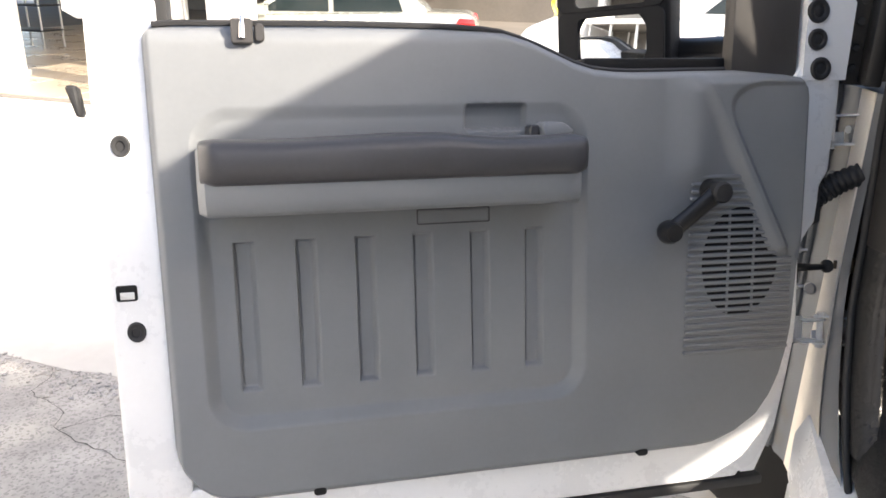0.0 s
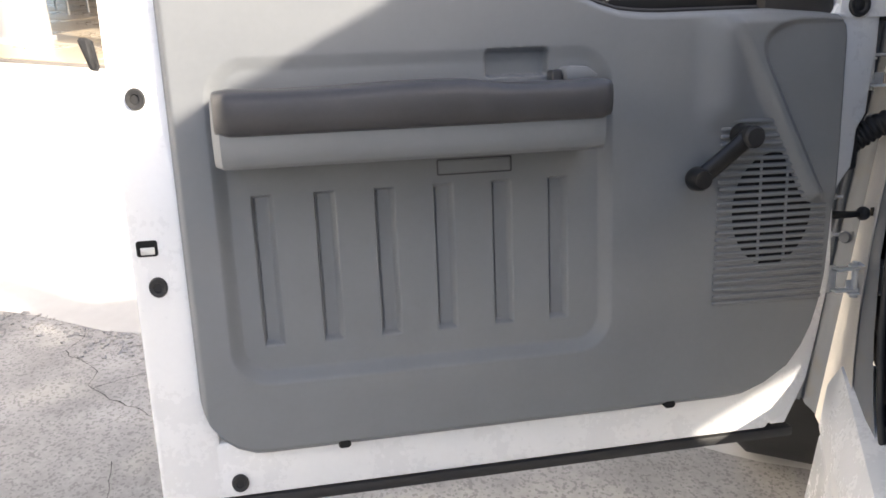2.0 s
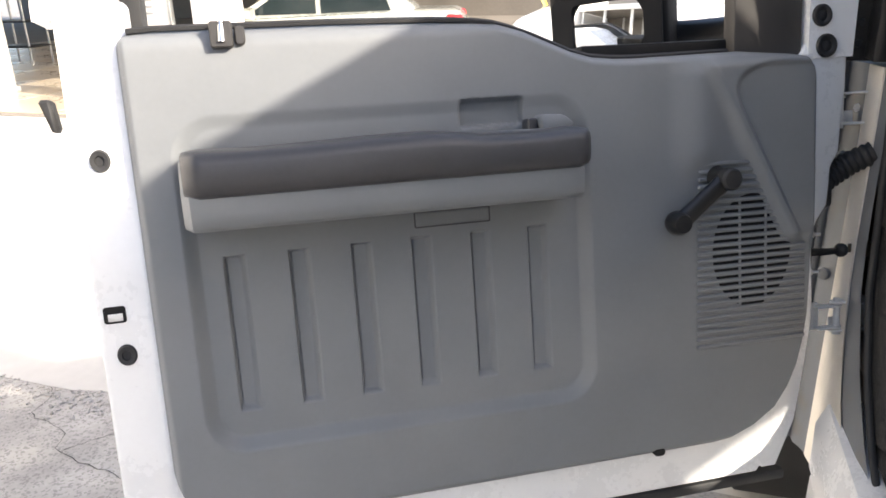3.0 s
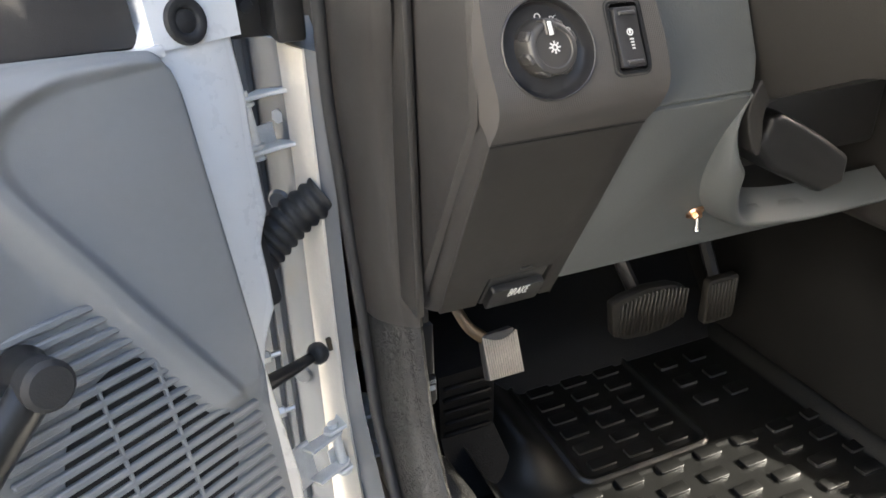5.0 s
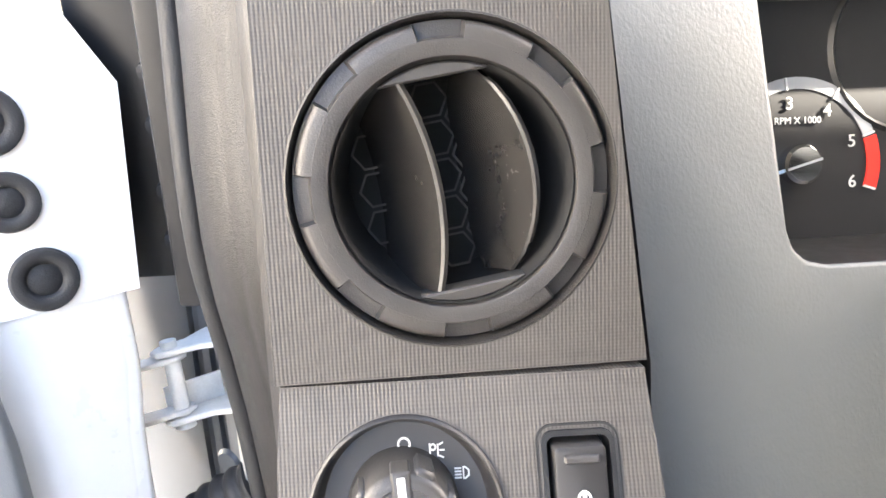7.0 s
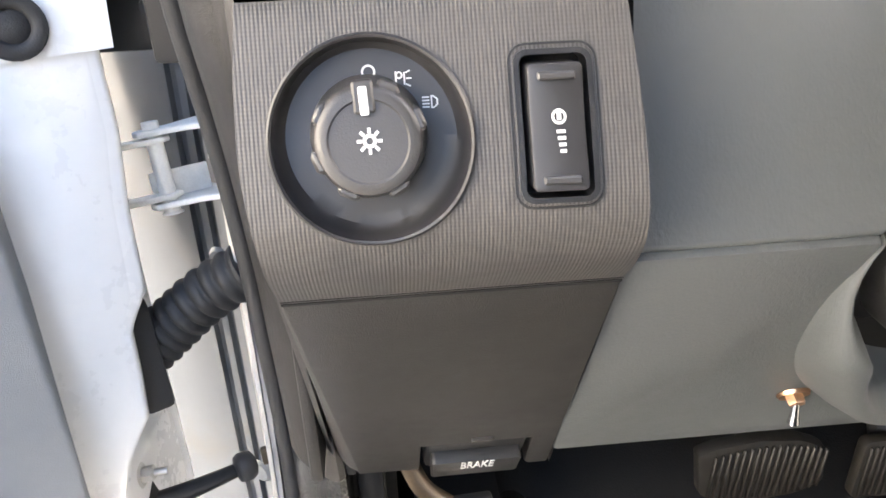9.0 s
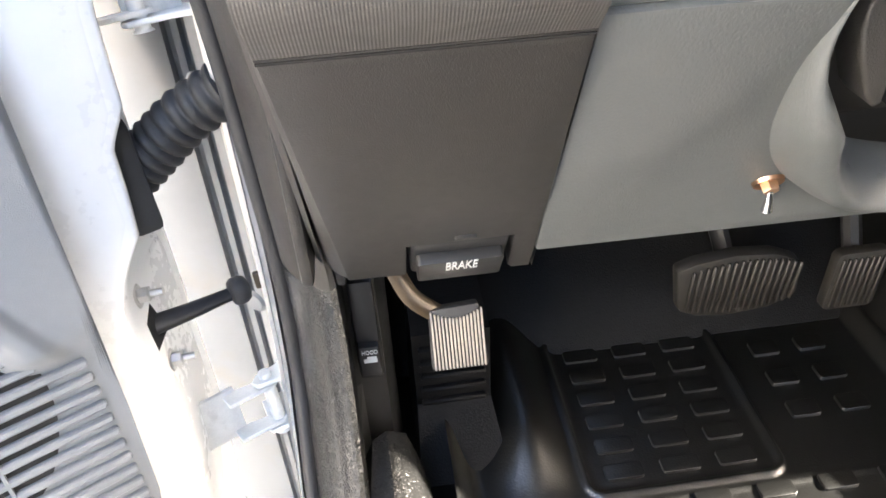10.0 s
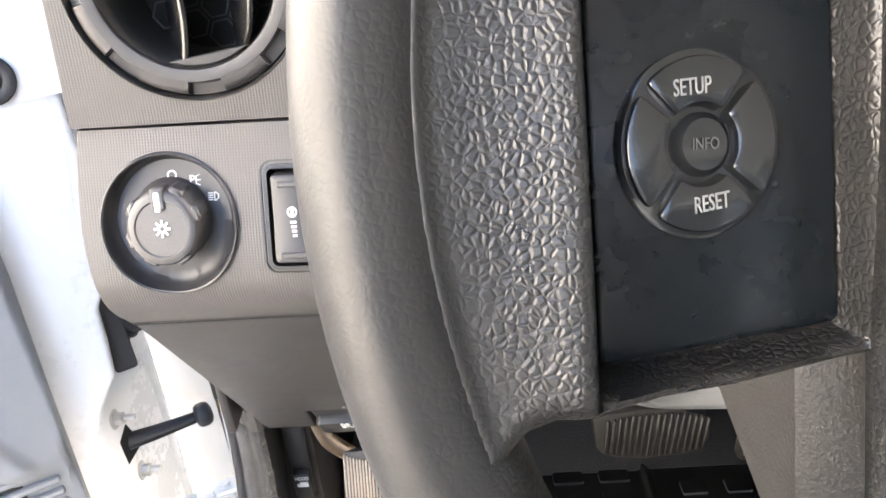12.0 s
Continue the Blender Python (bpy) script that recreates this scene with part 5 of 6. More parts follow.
# rocker switch
rocker = part("rocker_switch", swell(plate(rounded(0.1630, 0.1886, -0.0662, -0.0178, 0.0045), rounded(0.1648, 0.1868, -0.0644, -0.0196, 0.003), (0.1758, -0.042), 0.012, Matrix.Translation((0, -0.0012, 0)))), BLACK, dash, "black rocker switch with a white symbol")
key = cut_grid(prism(rounded(0.1668, 0.1850, -0.0622, -0.0222, 0.002), -0.0036, 0.010, 0.0012, 2), [], [-0.055, -0.05, -0.045, -0.04, -0.035, -0.03])
for v in key.verts:
    v.co.y += 0.0025 * math.cos((v.co.z + 0.0422) / 0.0200 * 1.2) - 0.001
part("rocker_key", swell(key), FACE, rocker)
part("rocker_well", swell(box(0.1632, 0.1884, 0.008, 0.012, -0.066, -0.018)), DARK, rocker)
for z in (-0.0262, -0.0585):
    part("finger_mark", swell(prism(rounded(0.1700, 0.1822, z - 0.0013, z + 0.0013, 0.0006), -0.0048, -0.001, 0.0006, 1)), VENT, rocker)
sym = join(flat_ring(0.0012, 0.0018, 0, 0.0030, 0, Matrix(), 14), box(-0.0005, 0.0005, 0, 0.0003, 0.0022, 0.0048), *[box(-0.0008 + 0.0002 * k, 0.0013, 0, 0.0003, -0.0008 - 0.0015 * k, 0.0 - 0.0015 * k) for k in range(4)])
part("rocker_symbol", swell(sym, Matrix.Translation((0.1762, -0.0030, -0.0430)) @ Matrix.Diagonal((1.35, 1, 1.35, 1))), MARK, rocker, smooth=0)
part("pod_bezel_groove", swell(plate(rounded(0.1612, 0.1904, -0.0682, -0.0158, 0.006), rounded(0.1619, 0.1897, -0.0675, -0.0165, 0.0055), (0.1758, -0.042), 0.001, Matrix.Translation((0, -0.0004, 0)))), BLACK, rocker)

# lower apron of the pod, sloping forward to the brake release
LOWK = 0.648
LOWM = Matrix.Translation((0, -0.2482, 1.3340)) @ Matrix.Rotation(math.atan(LOWK), 4, "X")
apron = [(0.0774, -0.0008), (0.2076, -0.0008), (0.2165, -0.268), (0.203, -0.268), (0.2000, -0.262), (0.1985, -0.206), (0.1300, -0.206), (0.1290, -0.258), (0.0890, -0.256)]
ap = cut_grid(prism(apron, 0.0, 0.055, 0.0014, 2), [0.10, 0.12, 0.14, 0.16, 0.18, 0.19], [-0.008 - 0.012 * k for k in range(13)])
rise = [min(max(1 + v.co.z / 0.25, 0.0), 1.0) for v in ap.verts]
ap.transform(LOWM)
for v, f in zip(ap.verts, rise):
    v.co.y += f * 0.0091
    v.co.z -= f * 0.0012
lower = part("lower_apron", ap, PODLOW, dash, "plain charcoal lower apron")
handle = part("brake_release", put(prism(rounded(0.1322, 0.1965, -0.262, -0.2075, 0.004), 0.002, 0.030, 0.003, 2), LOWM), BLACK, dash, "black parking brake release handle, lettered BRAKE")
part("handle_lip", put(prism(rounded(0.136, 0.193, -0.258, -0.224, 0.003), -0.006, 0.006, 0.0012, 2), LOWM), BLACK, handle)
lettering("brake_label", "BRAKE", 0.0100, LOWM @ Matrix.Translation((0.1650, -0.0066, -0.2310)) @ UPRIGHT @ Matrix.Diagonal((0.72, 2.2, 1, 1)), MARK, handle)
part("screw_cover", put(prism(rounded(0.160, 0.174, -0.200, -0.1965, 0.0015), -0.0008, 0.002, 0.0003, 1), LOWM), TRIM, lower, "small scuff")
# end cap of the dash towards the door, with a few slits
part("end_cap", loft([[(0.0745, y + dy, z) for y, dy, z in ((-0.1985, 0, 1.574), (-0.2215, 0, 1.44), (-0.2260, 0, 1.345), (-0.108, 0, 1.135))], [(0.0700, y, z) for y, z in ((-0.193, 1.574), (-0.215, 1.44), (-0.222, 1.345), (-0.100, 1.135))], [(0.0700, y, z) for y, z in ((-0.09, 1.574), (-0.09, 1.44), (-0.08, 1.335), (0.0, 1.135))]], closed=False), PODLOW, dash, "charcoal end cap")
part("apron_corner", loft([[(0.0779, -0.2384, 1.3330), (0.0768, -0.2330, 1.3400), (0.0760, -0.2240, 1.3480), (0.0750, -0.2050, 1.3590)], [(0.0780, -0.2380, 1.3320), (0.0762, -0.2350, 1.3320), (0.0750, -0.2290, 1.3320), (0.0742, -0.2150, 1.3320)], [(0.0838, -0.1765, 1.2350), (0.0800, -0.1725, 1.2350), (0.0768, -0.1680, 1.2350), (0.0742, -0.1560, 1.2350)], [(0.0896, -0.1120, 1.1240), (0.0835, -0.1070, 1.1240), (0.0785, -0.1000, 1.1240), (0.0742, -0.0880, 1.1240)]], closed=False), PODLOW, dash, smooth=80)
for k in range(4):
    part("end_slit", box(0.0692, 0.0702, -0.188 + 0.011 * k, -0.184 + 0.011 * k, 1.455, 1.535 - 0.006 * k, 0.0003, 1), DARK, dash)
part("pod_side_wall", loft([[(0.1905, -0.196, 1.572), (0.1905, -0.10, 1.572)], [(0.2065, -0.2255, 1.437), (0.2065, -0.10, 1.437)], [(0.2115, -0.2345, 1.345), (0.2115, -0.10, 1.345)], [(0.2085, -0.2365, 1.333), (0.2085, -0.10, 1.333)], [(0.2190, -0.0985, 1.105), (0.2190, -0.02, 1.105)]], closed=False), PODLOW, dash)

# pale grey panel round the instruments
GREYK = 0.502
GREYM_ = Matrix.Translation((0, -0.2338, 1.3375)) @ Matrix.Rotation(-math.atan(GREYK), 4, "X")
gs = math.sqrt(1 + GREYK ** 2)
edge_pts = [(0.19, 0.0022), (0.3165, 0.0022), (0.3215, 0.010 * gs), (0.3270, 0.026 * gs), (0.3300, 0.074 * gs), (0.336, 0.088 * gs), (0.36, 0.092 * gs), (0.64, 0.092 * gs), (0.64, 0.1125 * gs), (0.302, 0.1125 * gs), (0.2925, 0.1145 * gs), (0.2875, 0.119 * gs), (0.2855, 0.126 * gs), (0.2825, 0.255 * gs), (0.17, 0.255 * gs)]
part("cluster_surround", prism(edge_pts, 0.0, 0.010, 0.0025, 3, GREYM_), KNEE, dash, "pale grey instrument surround")
part("surround_right", put(box(0.52, 0.66, 0.0, 0.010, 0.1125 * gs, 0.255 * gs, 0.003), GREYM_), KNEE, dash)
part("surround_top", put(box(0.17, 0.66, 0.0, 0.06, 0.235 * gs, 0.262 * gs, 0.006), GREYM_), KNEE, dash)
part("dash_body", join(box(0.67, 1.58, -0.235, 0.30, 1.08, 1.54, 0.04, 3), box(0.08, 1.58, -0.10, 0.34, 1.57, 1.60, 0.01), box(0.40, 0.66, -0.10, 0.30, 1.20, 1.30, 0.01), box(0.20, 0.66, 0.00, 0.02, 1.16, 1.58)), PODLOW, dash)

# instrument cluster
GFM = Matrix.Translation((0.3310, -0.0960, 1.4705)) @ Matrix.Rotation(-math.atan(0.30), 4, "X")
cluster = part("gauge_panel", put(box(-0.075, 0.21, 0.0, 0.006, -0.045, 0.12), GFM), mat("gauge_face", (0.012, 0.012, 0.013), 0.5, var=0.1), dash, "black gauge panel with a rev counter")
part("cluster_hood", loft([[(0.2795, -0.10, 1.57), (0.2825, -0.145, 1.50), (0.2865, -0.171, 1.452), (0.300, -0.174, 1.4465), (0.55, -0.174, 1.4465)], [(0.262, -0.06, 1.57), (0.262, -0.075, 1.50), (0.264, -0.10, 1.445), (0.300, -0.10, 1.432), (0.55, -0.10, 1.432)]], closed=False), BLACK, cluster)
arc_pts = lambda r0, r1, a0, a1, n=14: [(r1 * math.cos(radians(a0 + (a1 - a0) * i / n)), r1 * math.sin(radians(a0 + (a1 - a0) * i / n))) for i in range(n + 1)] + [(r0 * math.cos(radians(a1 - (a1 - a0) * i / n)), r0 * math.sin(radians(a1 - (a1 - a0) * i / n))) for i in range(n + 1)]
part("rev_band", prism(arc_pts(0.0390, 0.0450, 19, 215, 30), -0.0006, 0.001, 0, 1, GFM), GREYM, cluster, "grey rev band", smooth=0)
part("red_band", prism(arc_pts(0.0385, 0.0455, -19, 18, 10), -0.0010, 0.001, 0, 1, GFM), REDM, cluster, "red limit band", smooth=0)
for k, digit in enumerate("6543210"):
    a = radians(-19 + 39 * k)
    lettering("numeral", digit, 0.0092, GFM @ Matrix.Translation((0.0315 * math.cos(a), -0.0012, 0.0315 * math.sin(a))) @ UPRIGHT, MARK, cluster)
    part("tick", put(box(0.0385, 0.0450, -0.0014, 0.0, -0.0005, 0.0005), GFM @ Matrix.Rotation(-a, 4, "Y")), MARK, cluster, smooth=0)
lettering("rev_label", "RPM X 1000", 0.0050, GFM @ Matrix.Translation((0.0, -0.0012, 0.0225)) @ UPRIGHT, MARK, cluster)
hub = part("needle_hub", put(lathe([(0.0, 0.008), (0.0088, 0.008), (0.0102, 0.0065), (0.0104, 0.0)], 32), GFM), CHROME, cluster, "brushed silver needle hub")
part("hub_slot", put(box(-0.0096, 0.0096, -0.0084, -0.0078, -0.0006, 0.0006), GFM @ Matrix.Rotation(radians(-15), 4, "Y")), GREYM, hub)
part("needle", put(box(0.009, 0.036, -0.0050, -0.0040, -0.0008, 0.0008), GFM @ Matrix.Rotation(radians(-197), 4, "Y")), NEEDLE, cluster, "pale blue needle")
part("second_dial", put(lathe([(0.041, 0.0), (0.043, 0.002), (0.045, 0.0)], 40), GFM @ Matrix.Translation((0.062, 0, 0.058))), BLACK, cluster)

# knee panel with the opening for the column
KNEEM = Matrix.Translation((0, -0.2338, 1.3360)) @ Matrix.Rotation(math.atan(0.57), 4, "X")
ks = math.sqrt(1 + 0.57 ** 2)
cut = [(0.3165, 0.0), (0.318, -0.030 * ks), (0.328, -0.052 * ks), (0.345, -0.070 * ks), (0.357, -0.094 * ks), (0.373, -0.118 * ks), (0.393, -0.140 * ks), (0.417, -0.156 * ks), (0.47, -0.171 * ks), (0.543, -0.180 * ks), (0.66, -0.180 * ks)]
knee_poly = [(0.205, 0.0)] + cut + [(0.66, -0.214 * ks), (0.44, -0.207 * ks), (0.216, -0.203 * ks)]
part("knee_seam", box(0.20, 0.3165, -0.229, -0.20, 1.330, 1.345), DARK, dash)
knee = part("knee_panel", prism(knee_poly, 0.0, 0.014, 0.003, 2, KNEEM), KNEE, dash, "pale grey knee panel")
outer_lip = [(0.3165, -0.004), (0.312, -0.036 * ks), (0.318, -0.074 * ks), (0.327, -0.100 * ks), (0.342, -0.124 * ks), (0.366, -0.148 * ks), (0.395, -0.166 * ks), (0.43, -0.180 * ks), (0.48, -0.190 * ks), (0.543, -0.196 * ks), (0.66, -0.196 * ks)]
secs = []
for k, (a, b) in enumerate(zip(smooth_path([(x, z, 0) for x, z in outer_lip], 3), smooth_path([(x, z, 0) for x, z in cut], 3))):
    (x0, z0), (x1, z1) = a[:2], b[:2]
    hgt = 0.024 * step(0, 8, k) * (1 - 0.35 * step(14, 26, k))
    secs.append([(x0, 0.002, z0), (x0 + (x1 - x0) * 0.25, -hgt * 0.45, z0 + (z1 - z0) * 0.25), (x0 + (x1 - x0) * 0.55, -hgt * 0.9, z0 + (z1 - z0) * 0.55), (x0 + (x1 - x0) * 0.85, -hgt, z0 + (z1 - z0) * 0.85), (x1, -hgt * 0.85, z1), (x1 + 0.002, 0.03, z1 + 0.002)])
part("column_lip", put(loft(secs, closed=False), KNEEM), KNEE, knee, "rounded lip of the column opening", smooth=70)
# near-black sheet added in place of the shade deep in the opening
part("recess_shade_sheet", join(box(0.33, 0.66, 0.0, 0.012, 1.10, 1.36)), DARK, dash)
part("tilt_lever", prism([(0.3798, 1.2666), (0.3860, 1.2715), (0.3927, 1.2741), (0.3951, 1.2849), (0.3960, 1.2935), (0.4105, 1.2940), (0.4385, 1.2800), (0.4682, 1.2630), (0.5120, 1.2350), (0.5120, 1.2050), (0.4800, 1.2000), (0.4063, 1.2394), (0.3899, 1.2561)], -0.185, -0.130, 0.010, 4), BLACK, dash, "black tilt lever in the opening", smooth=60)
# toggle switch added to the knee panel
toggle = root("toggle_switch", (0.349, -0.152, 1.192), "chrome toggle switch with a copper washer on the knee panel", "switch")
TM = KNEEM @ Matrix.Translation((0.349, 0.0, -0.1425 * ks))
part("washer", put(lathe([(0.0, 0.0015), (0.009, 0.0022), (0.0098, 0.0), (0.004, -0.001)], 20), TM @ Matrix.Rotation(radians(6), 4, "X")), BRASS, toggle)
part("collar", put(lathe([(0.0055, 0.0), (0.0055, 0.006), (0.0045, 0.0075), (0.0, 0.0075)], 6), TM), BRASS, toggle)
part("bat", put(tube([(0, -0.005, 0.0), (0.0003, -0.010, -0.007), (0.0004, -0.014, -0.013)], [0.0020, 0.0024, 0.0034], 12), TM), CHROME, toggle, "chrome bat")

# ---- steering column and wheel ----
WK = 0.49
WC = Vector((0.4148, -0.4400, 1.5222))
WM = Matrix.Translation(WC) @ Matrix.Rotation(-math.atan(WK), 4, "X")      # x across, z up the wheel's plane, y away from the driver
column_ob = root("steering_column", (0.417, -0.25, 1.42), "taupe plastic steering column cover", "steering column")


def shroud(y, hw, top, low):
    return [(x * hw, y, top if z > 0 else low) if abs(x) < 0.8 else (x * hw, y, z) for x, z in ((-0.7, 1), (0.7, 1), (1.0, top * 0.55), (1.0, low * 0.55), (0.7, -1), (-0.7, -1), (-1.0, low * 0.55), (-1.0, top * 0.55))]


secs = [shroud(0.042, 0.072, 0.040, -0.165), shroud(0.050, 0.083, 0.054, -0.175), shroud(0.085, 0.084, 0.056, -0.165), shroud(0.13, 0.084, 0.058, -0.105), shroud(0.20, 0.084, 0.058, -0.084), shroud(0.30, 0.084, 0.055, -0.080), shroud(0.34, 0.080, 0.052, -0.074)]
part("column_cover", bevel(put(loft(secs), WM), 0.012, 3, 25), SHROUD, column_ob, "taupe column cover")
part("cover_seam", put(loft([[(x * 1.0085, y, z + dz) for x, z in ((-hw, 0.0), (hw, 0.0))] for y, hw, dz, z0 in ((0.062, 0.070, 0.0, 0), (0.12, 0.0802, 0.0, 0), (0.30, 0.0842, 0.0, 0)) for z in (0,)], closed=False), WM), DARK, column_ob, smooth=0)
HORN = [(0.3460, 1.3450), (0.3403, 1.3320), (0.3355, 1.3213), (0.3356, 1.3096), (0.3400, 1.2951), (0.3476, 1.2773), (0.3535, 1.2705), (0.3572, 1.2735), (0.3565, 1.2892), (0.3540, 1.3027), (0.3545, 1.3126), (0.3575, 1.3181), (0.3680, 1.3200), (0.3700, 1.3450)]
part("cover_horn", prism(HORN, -0.214, -0.188, 0.006, 3), SHROUD, column_ob, "curved tongue of the column cover", smooth=60)
part("stalk", put(tube(smooth_path([(-0.07, 0.075, 0.012), (-0.11, 0.06, 0.02), (-0.15, 0.055, 0.026)], 4), [0.008] * 9, 10), WM), BLACK, column_ob, "black turn signal stalk")

wheel = root("steering_wheel", WC, "dark leather-grained steering wheel with a switch pad", "steering wheel")
RIM_R, RIM_A = 0.1775, 0.0135


def rim_front(rho):
    """How far the rim stands towards the driver at a distance from the wheel's centre: a worn outer roll, a crease, an inner roll."""
    d = (rho - RIM_R) / RIM_A
    h = 0.0145 * math.sqrt(max(1 - d * d, 0.0))
    return h - 0.0007 * math.exp(-((rho - 0.1760) / 0.0035) ** 2)


bm = bmesh.new()
NR, NS = 128, 36
rings = []
for i in range(NR):
    a = 2 * math.pi * i / NR
    ring = []
    for k in range(NS):
        b = 2 * math.pi * k / NS
        r = RIM_R + RIM_A * math.cos(b)
        y = -rim_front(r) if math.sin(b) < 0 else 0.0145 * math.sin(b)
        ring.append(bm.verts.new((r * math.cos(a), y, r * math.sin(a))))
    rings.append(ring)
for i in range(NR):
    for k in range(NS):
        bm.faces.new((rings[i][k], rings[(i + 1) % NR][k], rings[(i + 1) % NR][(k + 1) % NS], rings[i][(k + 1) % NS]))
part("rim", put(bm, WM), LEATHER, wheel, "taupe-black rim, its grain worn smooth", smooth=80)
SPOKE_LOW = [(-0.1735, -0.086), (-0.168, -0.0775), (-0.163, -0.069), (-0.158, -0.0605), (-0.154, -0.0560), (-0.149, -0.0538), (-0.140, -0.0535), (-0.118, -0.0510), (-0.098, -0.0470), (-0.088, -0.0455)]
SPOKE_TOP = [(-0.1735, 0.092), (-0.168, 0.083), (-0.160, 0.072), (-0.152, 0.066), (-0.140, 0.064), (-0.088, 0.066)]
PLATE = [(-0.1402, -0.0458), (-0.0972, -0.0397), (-0.0995, 0.0505), (-0.1418, 0.0525)]


def plate_inside(x, z):
    """Distance inside the outline of the switch plate's recess."""
    d = 1.0
    for (x0, z0), (x1, z1) in zip(PLATE, PLATE[1:] + PLATE[:1]):
        ex, ez = x1 - x0, z1 - z0
        d = min(d, (ex * (z - z0) - ez * (x - x0)) / math.hypot(ex, ez))
    return d


def spoke_front(x, z):
    """Front of the broad spoke: it grows out of the rim's inner roll, swells, and drops to the recess of the switch plate."""
    rim = rim_front(math.hypot(x, z))
    own = 0.0111 + 0.0027 * max((x + 0.1640) / 0.0175, 0.0) ** 1.9 if x < -0.1470 else along([(-0.1470, 0.01361), (-0.1455, 0.01395), (-0.1440, 0.01395), (-0.1428, 0.01350), (-0.1415, 0.0120), (-0.13, 0.0080), (-0.10, 0.0072), (-0.088, 0.0080)], x)
    lo, hi = along(SPOKE_LOW, x), along(SPOKE_TOP, x)
    edge = min(z - lo, hi - z)
    own -= 0.012 * (1 - step(-0.002, 0.010, edge)) ** 2
    near = max(1 - abs(own - rim) / 0.0026, 0.0)
    h = max(own, rim) + 0.00065 * near * near
    h -= 0.0030 * step(0.0004, 0.0024, rim - own) + 0.0012 * (1 - step(-0.1728, -0.1705, x)) + 0.006 * (1 - step(-0.001, 0.004, edge))
    h -= 0.02 * step(0.179, 0.186, math.hypot(x, z))
    return h - (h + 0.0030) * step(-0.0030, 0.0008, plate_inside(x, z))


def spoke_bm(side):
    front = sheet(lambda u, v: (side * (-0.1728 + 0.0848 * u), -spoke_front(-0.1728 + 0.0848 * u, along(SPOKE_LOW, -0.1728 + 0.0848 * u) + v * (along(SPOKE_TOP, -0.1728 + 0.0848 * u) - along(SPOKE_LOW, -0.1728 + 0.0848 * u))), along(SPOKE_LOW, -0.1728 + 0.0848 * u) + v * (along(SPOKE_TOP, -0.1728 + 0.0848 * u) - along(SPOKE_LOW, -0.1728 + 0.0848 * u))), 110, 130)
    rim_edges = [e for e in front.edges if len(e.link_faces) == 1]
    back = bmesh.ops.extrude_edge_only(front, edges=rim_edges)
    for v in [g for g in back["geom"] if isinstance(g, bmesh.types.BMVert)]:
        v.co.y = 0.006 if abs(v.co.x) > 0.160 else 0.018
        v.co.z *= 0.985
    return front


for s in (1, -1):
    sp = part("spoke", put(spoke_bm(s), WM), LEATHER, wheel, "grained spoke", smooth=70)
    plate_poly = [(s * (x * 0.985 - 0.0018), z * 0.975 - 0.0001) for x, z in PLATE]
    part("switch_plate", put(prism(plate_poly, 0.0012, 0.008, 0.0012, 2), WM), WPAD, sp, "smooth blue-black switch plate")
    if s > 0:
        bm_ = WM @ Matrix.Translation((-0.1225, 0.0014, -0.0067))
        oval = bm_ @ Matrix.Diagonal((0.915, 1, 1.065, 1))
        pad_ob = part("button_pad", put(lathe([(0.0152, 0.0), (0.0150, 0.0018), (0.0142, 0.0024), (0.0, 0.0024)], 48), oval), GLOSS, sp, "round gloss black button pad lettered SETUP and RESET")
        for k, lab in enumerate(("SETUP", "", "RESET", "")):
            a0, a1 = 90 - 90 * k - 41, 90 - 90 * k + 41
            part("button", put(prism(arc_pts(0.0064, 0.0138, a0, a1, 10), -0.0046, -0.0015, 0.0010, 2), oval @ Matrix.Rotation(radians(-4), 4, "Y")), GLOSS, sp)
            if lab:
                lettering("button_label", lab, 0.0032, bm_ @ Matrix.Translation((-0.0016 if k == 0 else 0.0013, -0.0048, 0.0094 if k == 0 else -0.0098)) @ UPRIGHT @ Matrix.Diagonal((0.70, 1.25, 1, 1)) @ Matrix.Rotation(radians(5 if k else 2), 4, "Z"), PALE, sp, 0.0002)
        part("centre_button", put(lathe([(0.0052, 0.0010), (0.0050, 0.0042), (0.0040, 0.0056), (0.0, 0.0060)], 30), oval), GLOSS, sp, "domed centre button lettered INFO")
        lettering("button_label", "INFO", 0.0024, bm_ @ Matrix.Translation((0.0, -0.0062, 0.0)) @ UPRIGHT @ Matrix.Diagonal((0.8, 1.15, 1, 1)), FADED, sp, 0.0001)
part("hub_cover", put(prism([(-0.0955, 0.068), (-0.085, 0.080), (0.085, 0.080), (0.0955, 0.068), (0.0955, -0.070), (0.080, -0.098), (-0.080, -0.098), (-0.0955, -0.070)], -0.016, 0.002, 0.007, 4), WM), LEATHER, wheel, "grained hub cover")
part("badge", put(lathe([(0.0, 0.0205), (0.016, 0.019), (0.018, 0.015)], 32), WM @ Matrix.Diagonal((1.5, 1, 0.8, 1))), GLOSS, wheel, "plain oval badge")
for x in (-0.035, 0.035):
    part("lower_spoke", put(tube(smooth_path([(x, 0.008, -0.085), (x * 1.2, 0.0, -0.13), (x * 1.4, -0.004, -0.178)], 4), [0.014] * 9, 10), WM), LEATHER, wheel)

# ---- footwell ----
mat_ob = root("floor_mat", (0.38, -0.1, 0.806), "black moulded rubber floor mat with raised blocks", "floor mat")


def mat_height(x, y):
    return 0.808 + 0.012 * step(0.10, 0.20, y) + 0.72 * max(y - 0.135, 0) + 0.02 * step(0.185, 0.155, x)


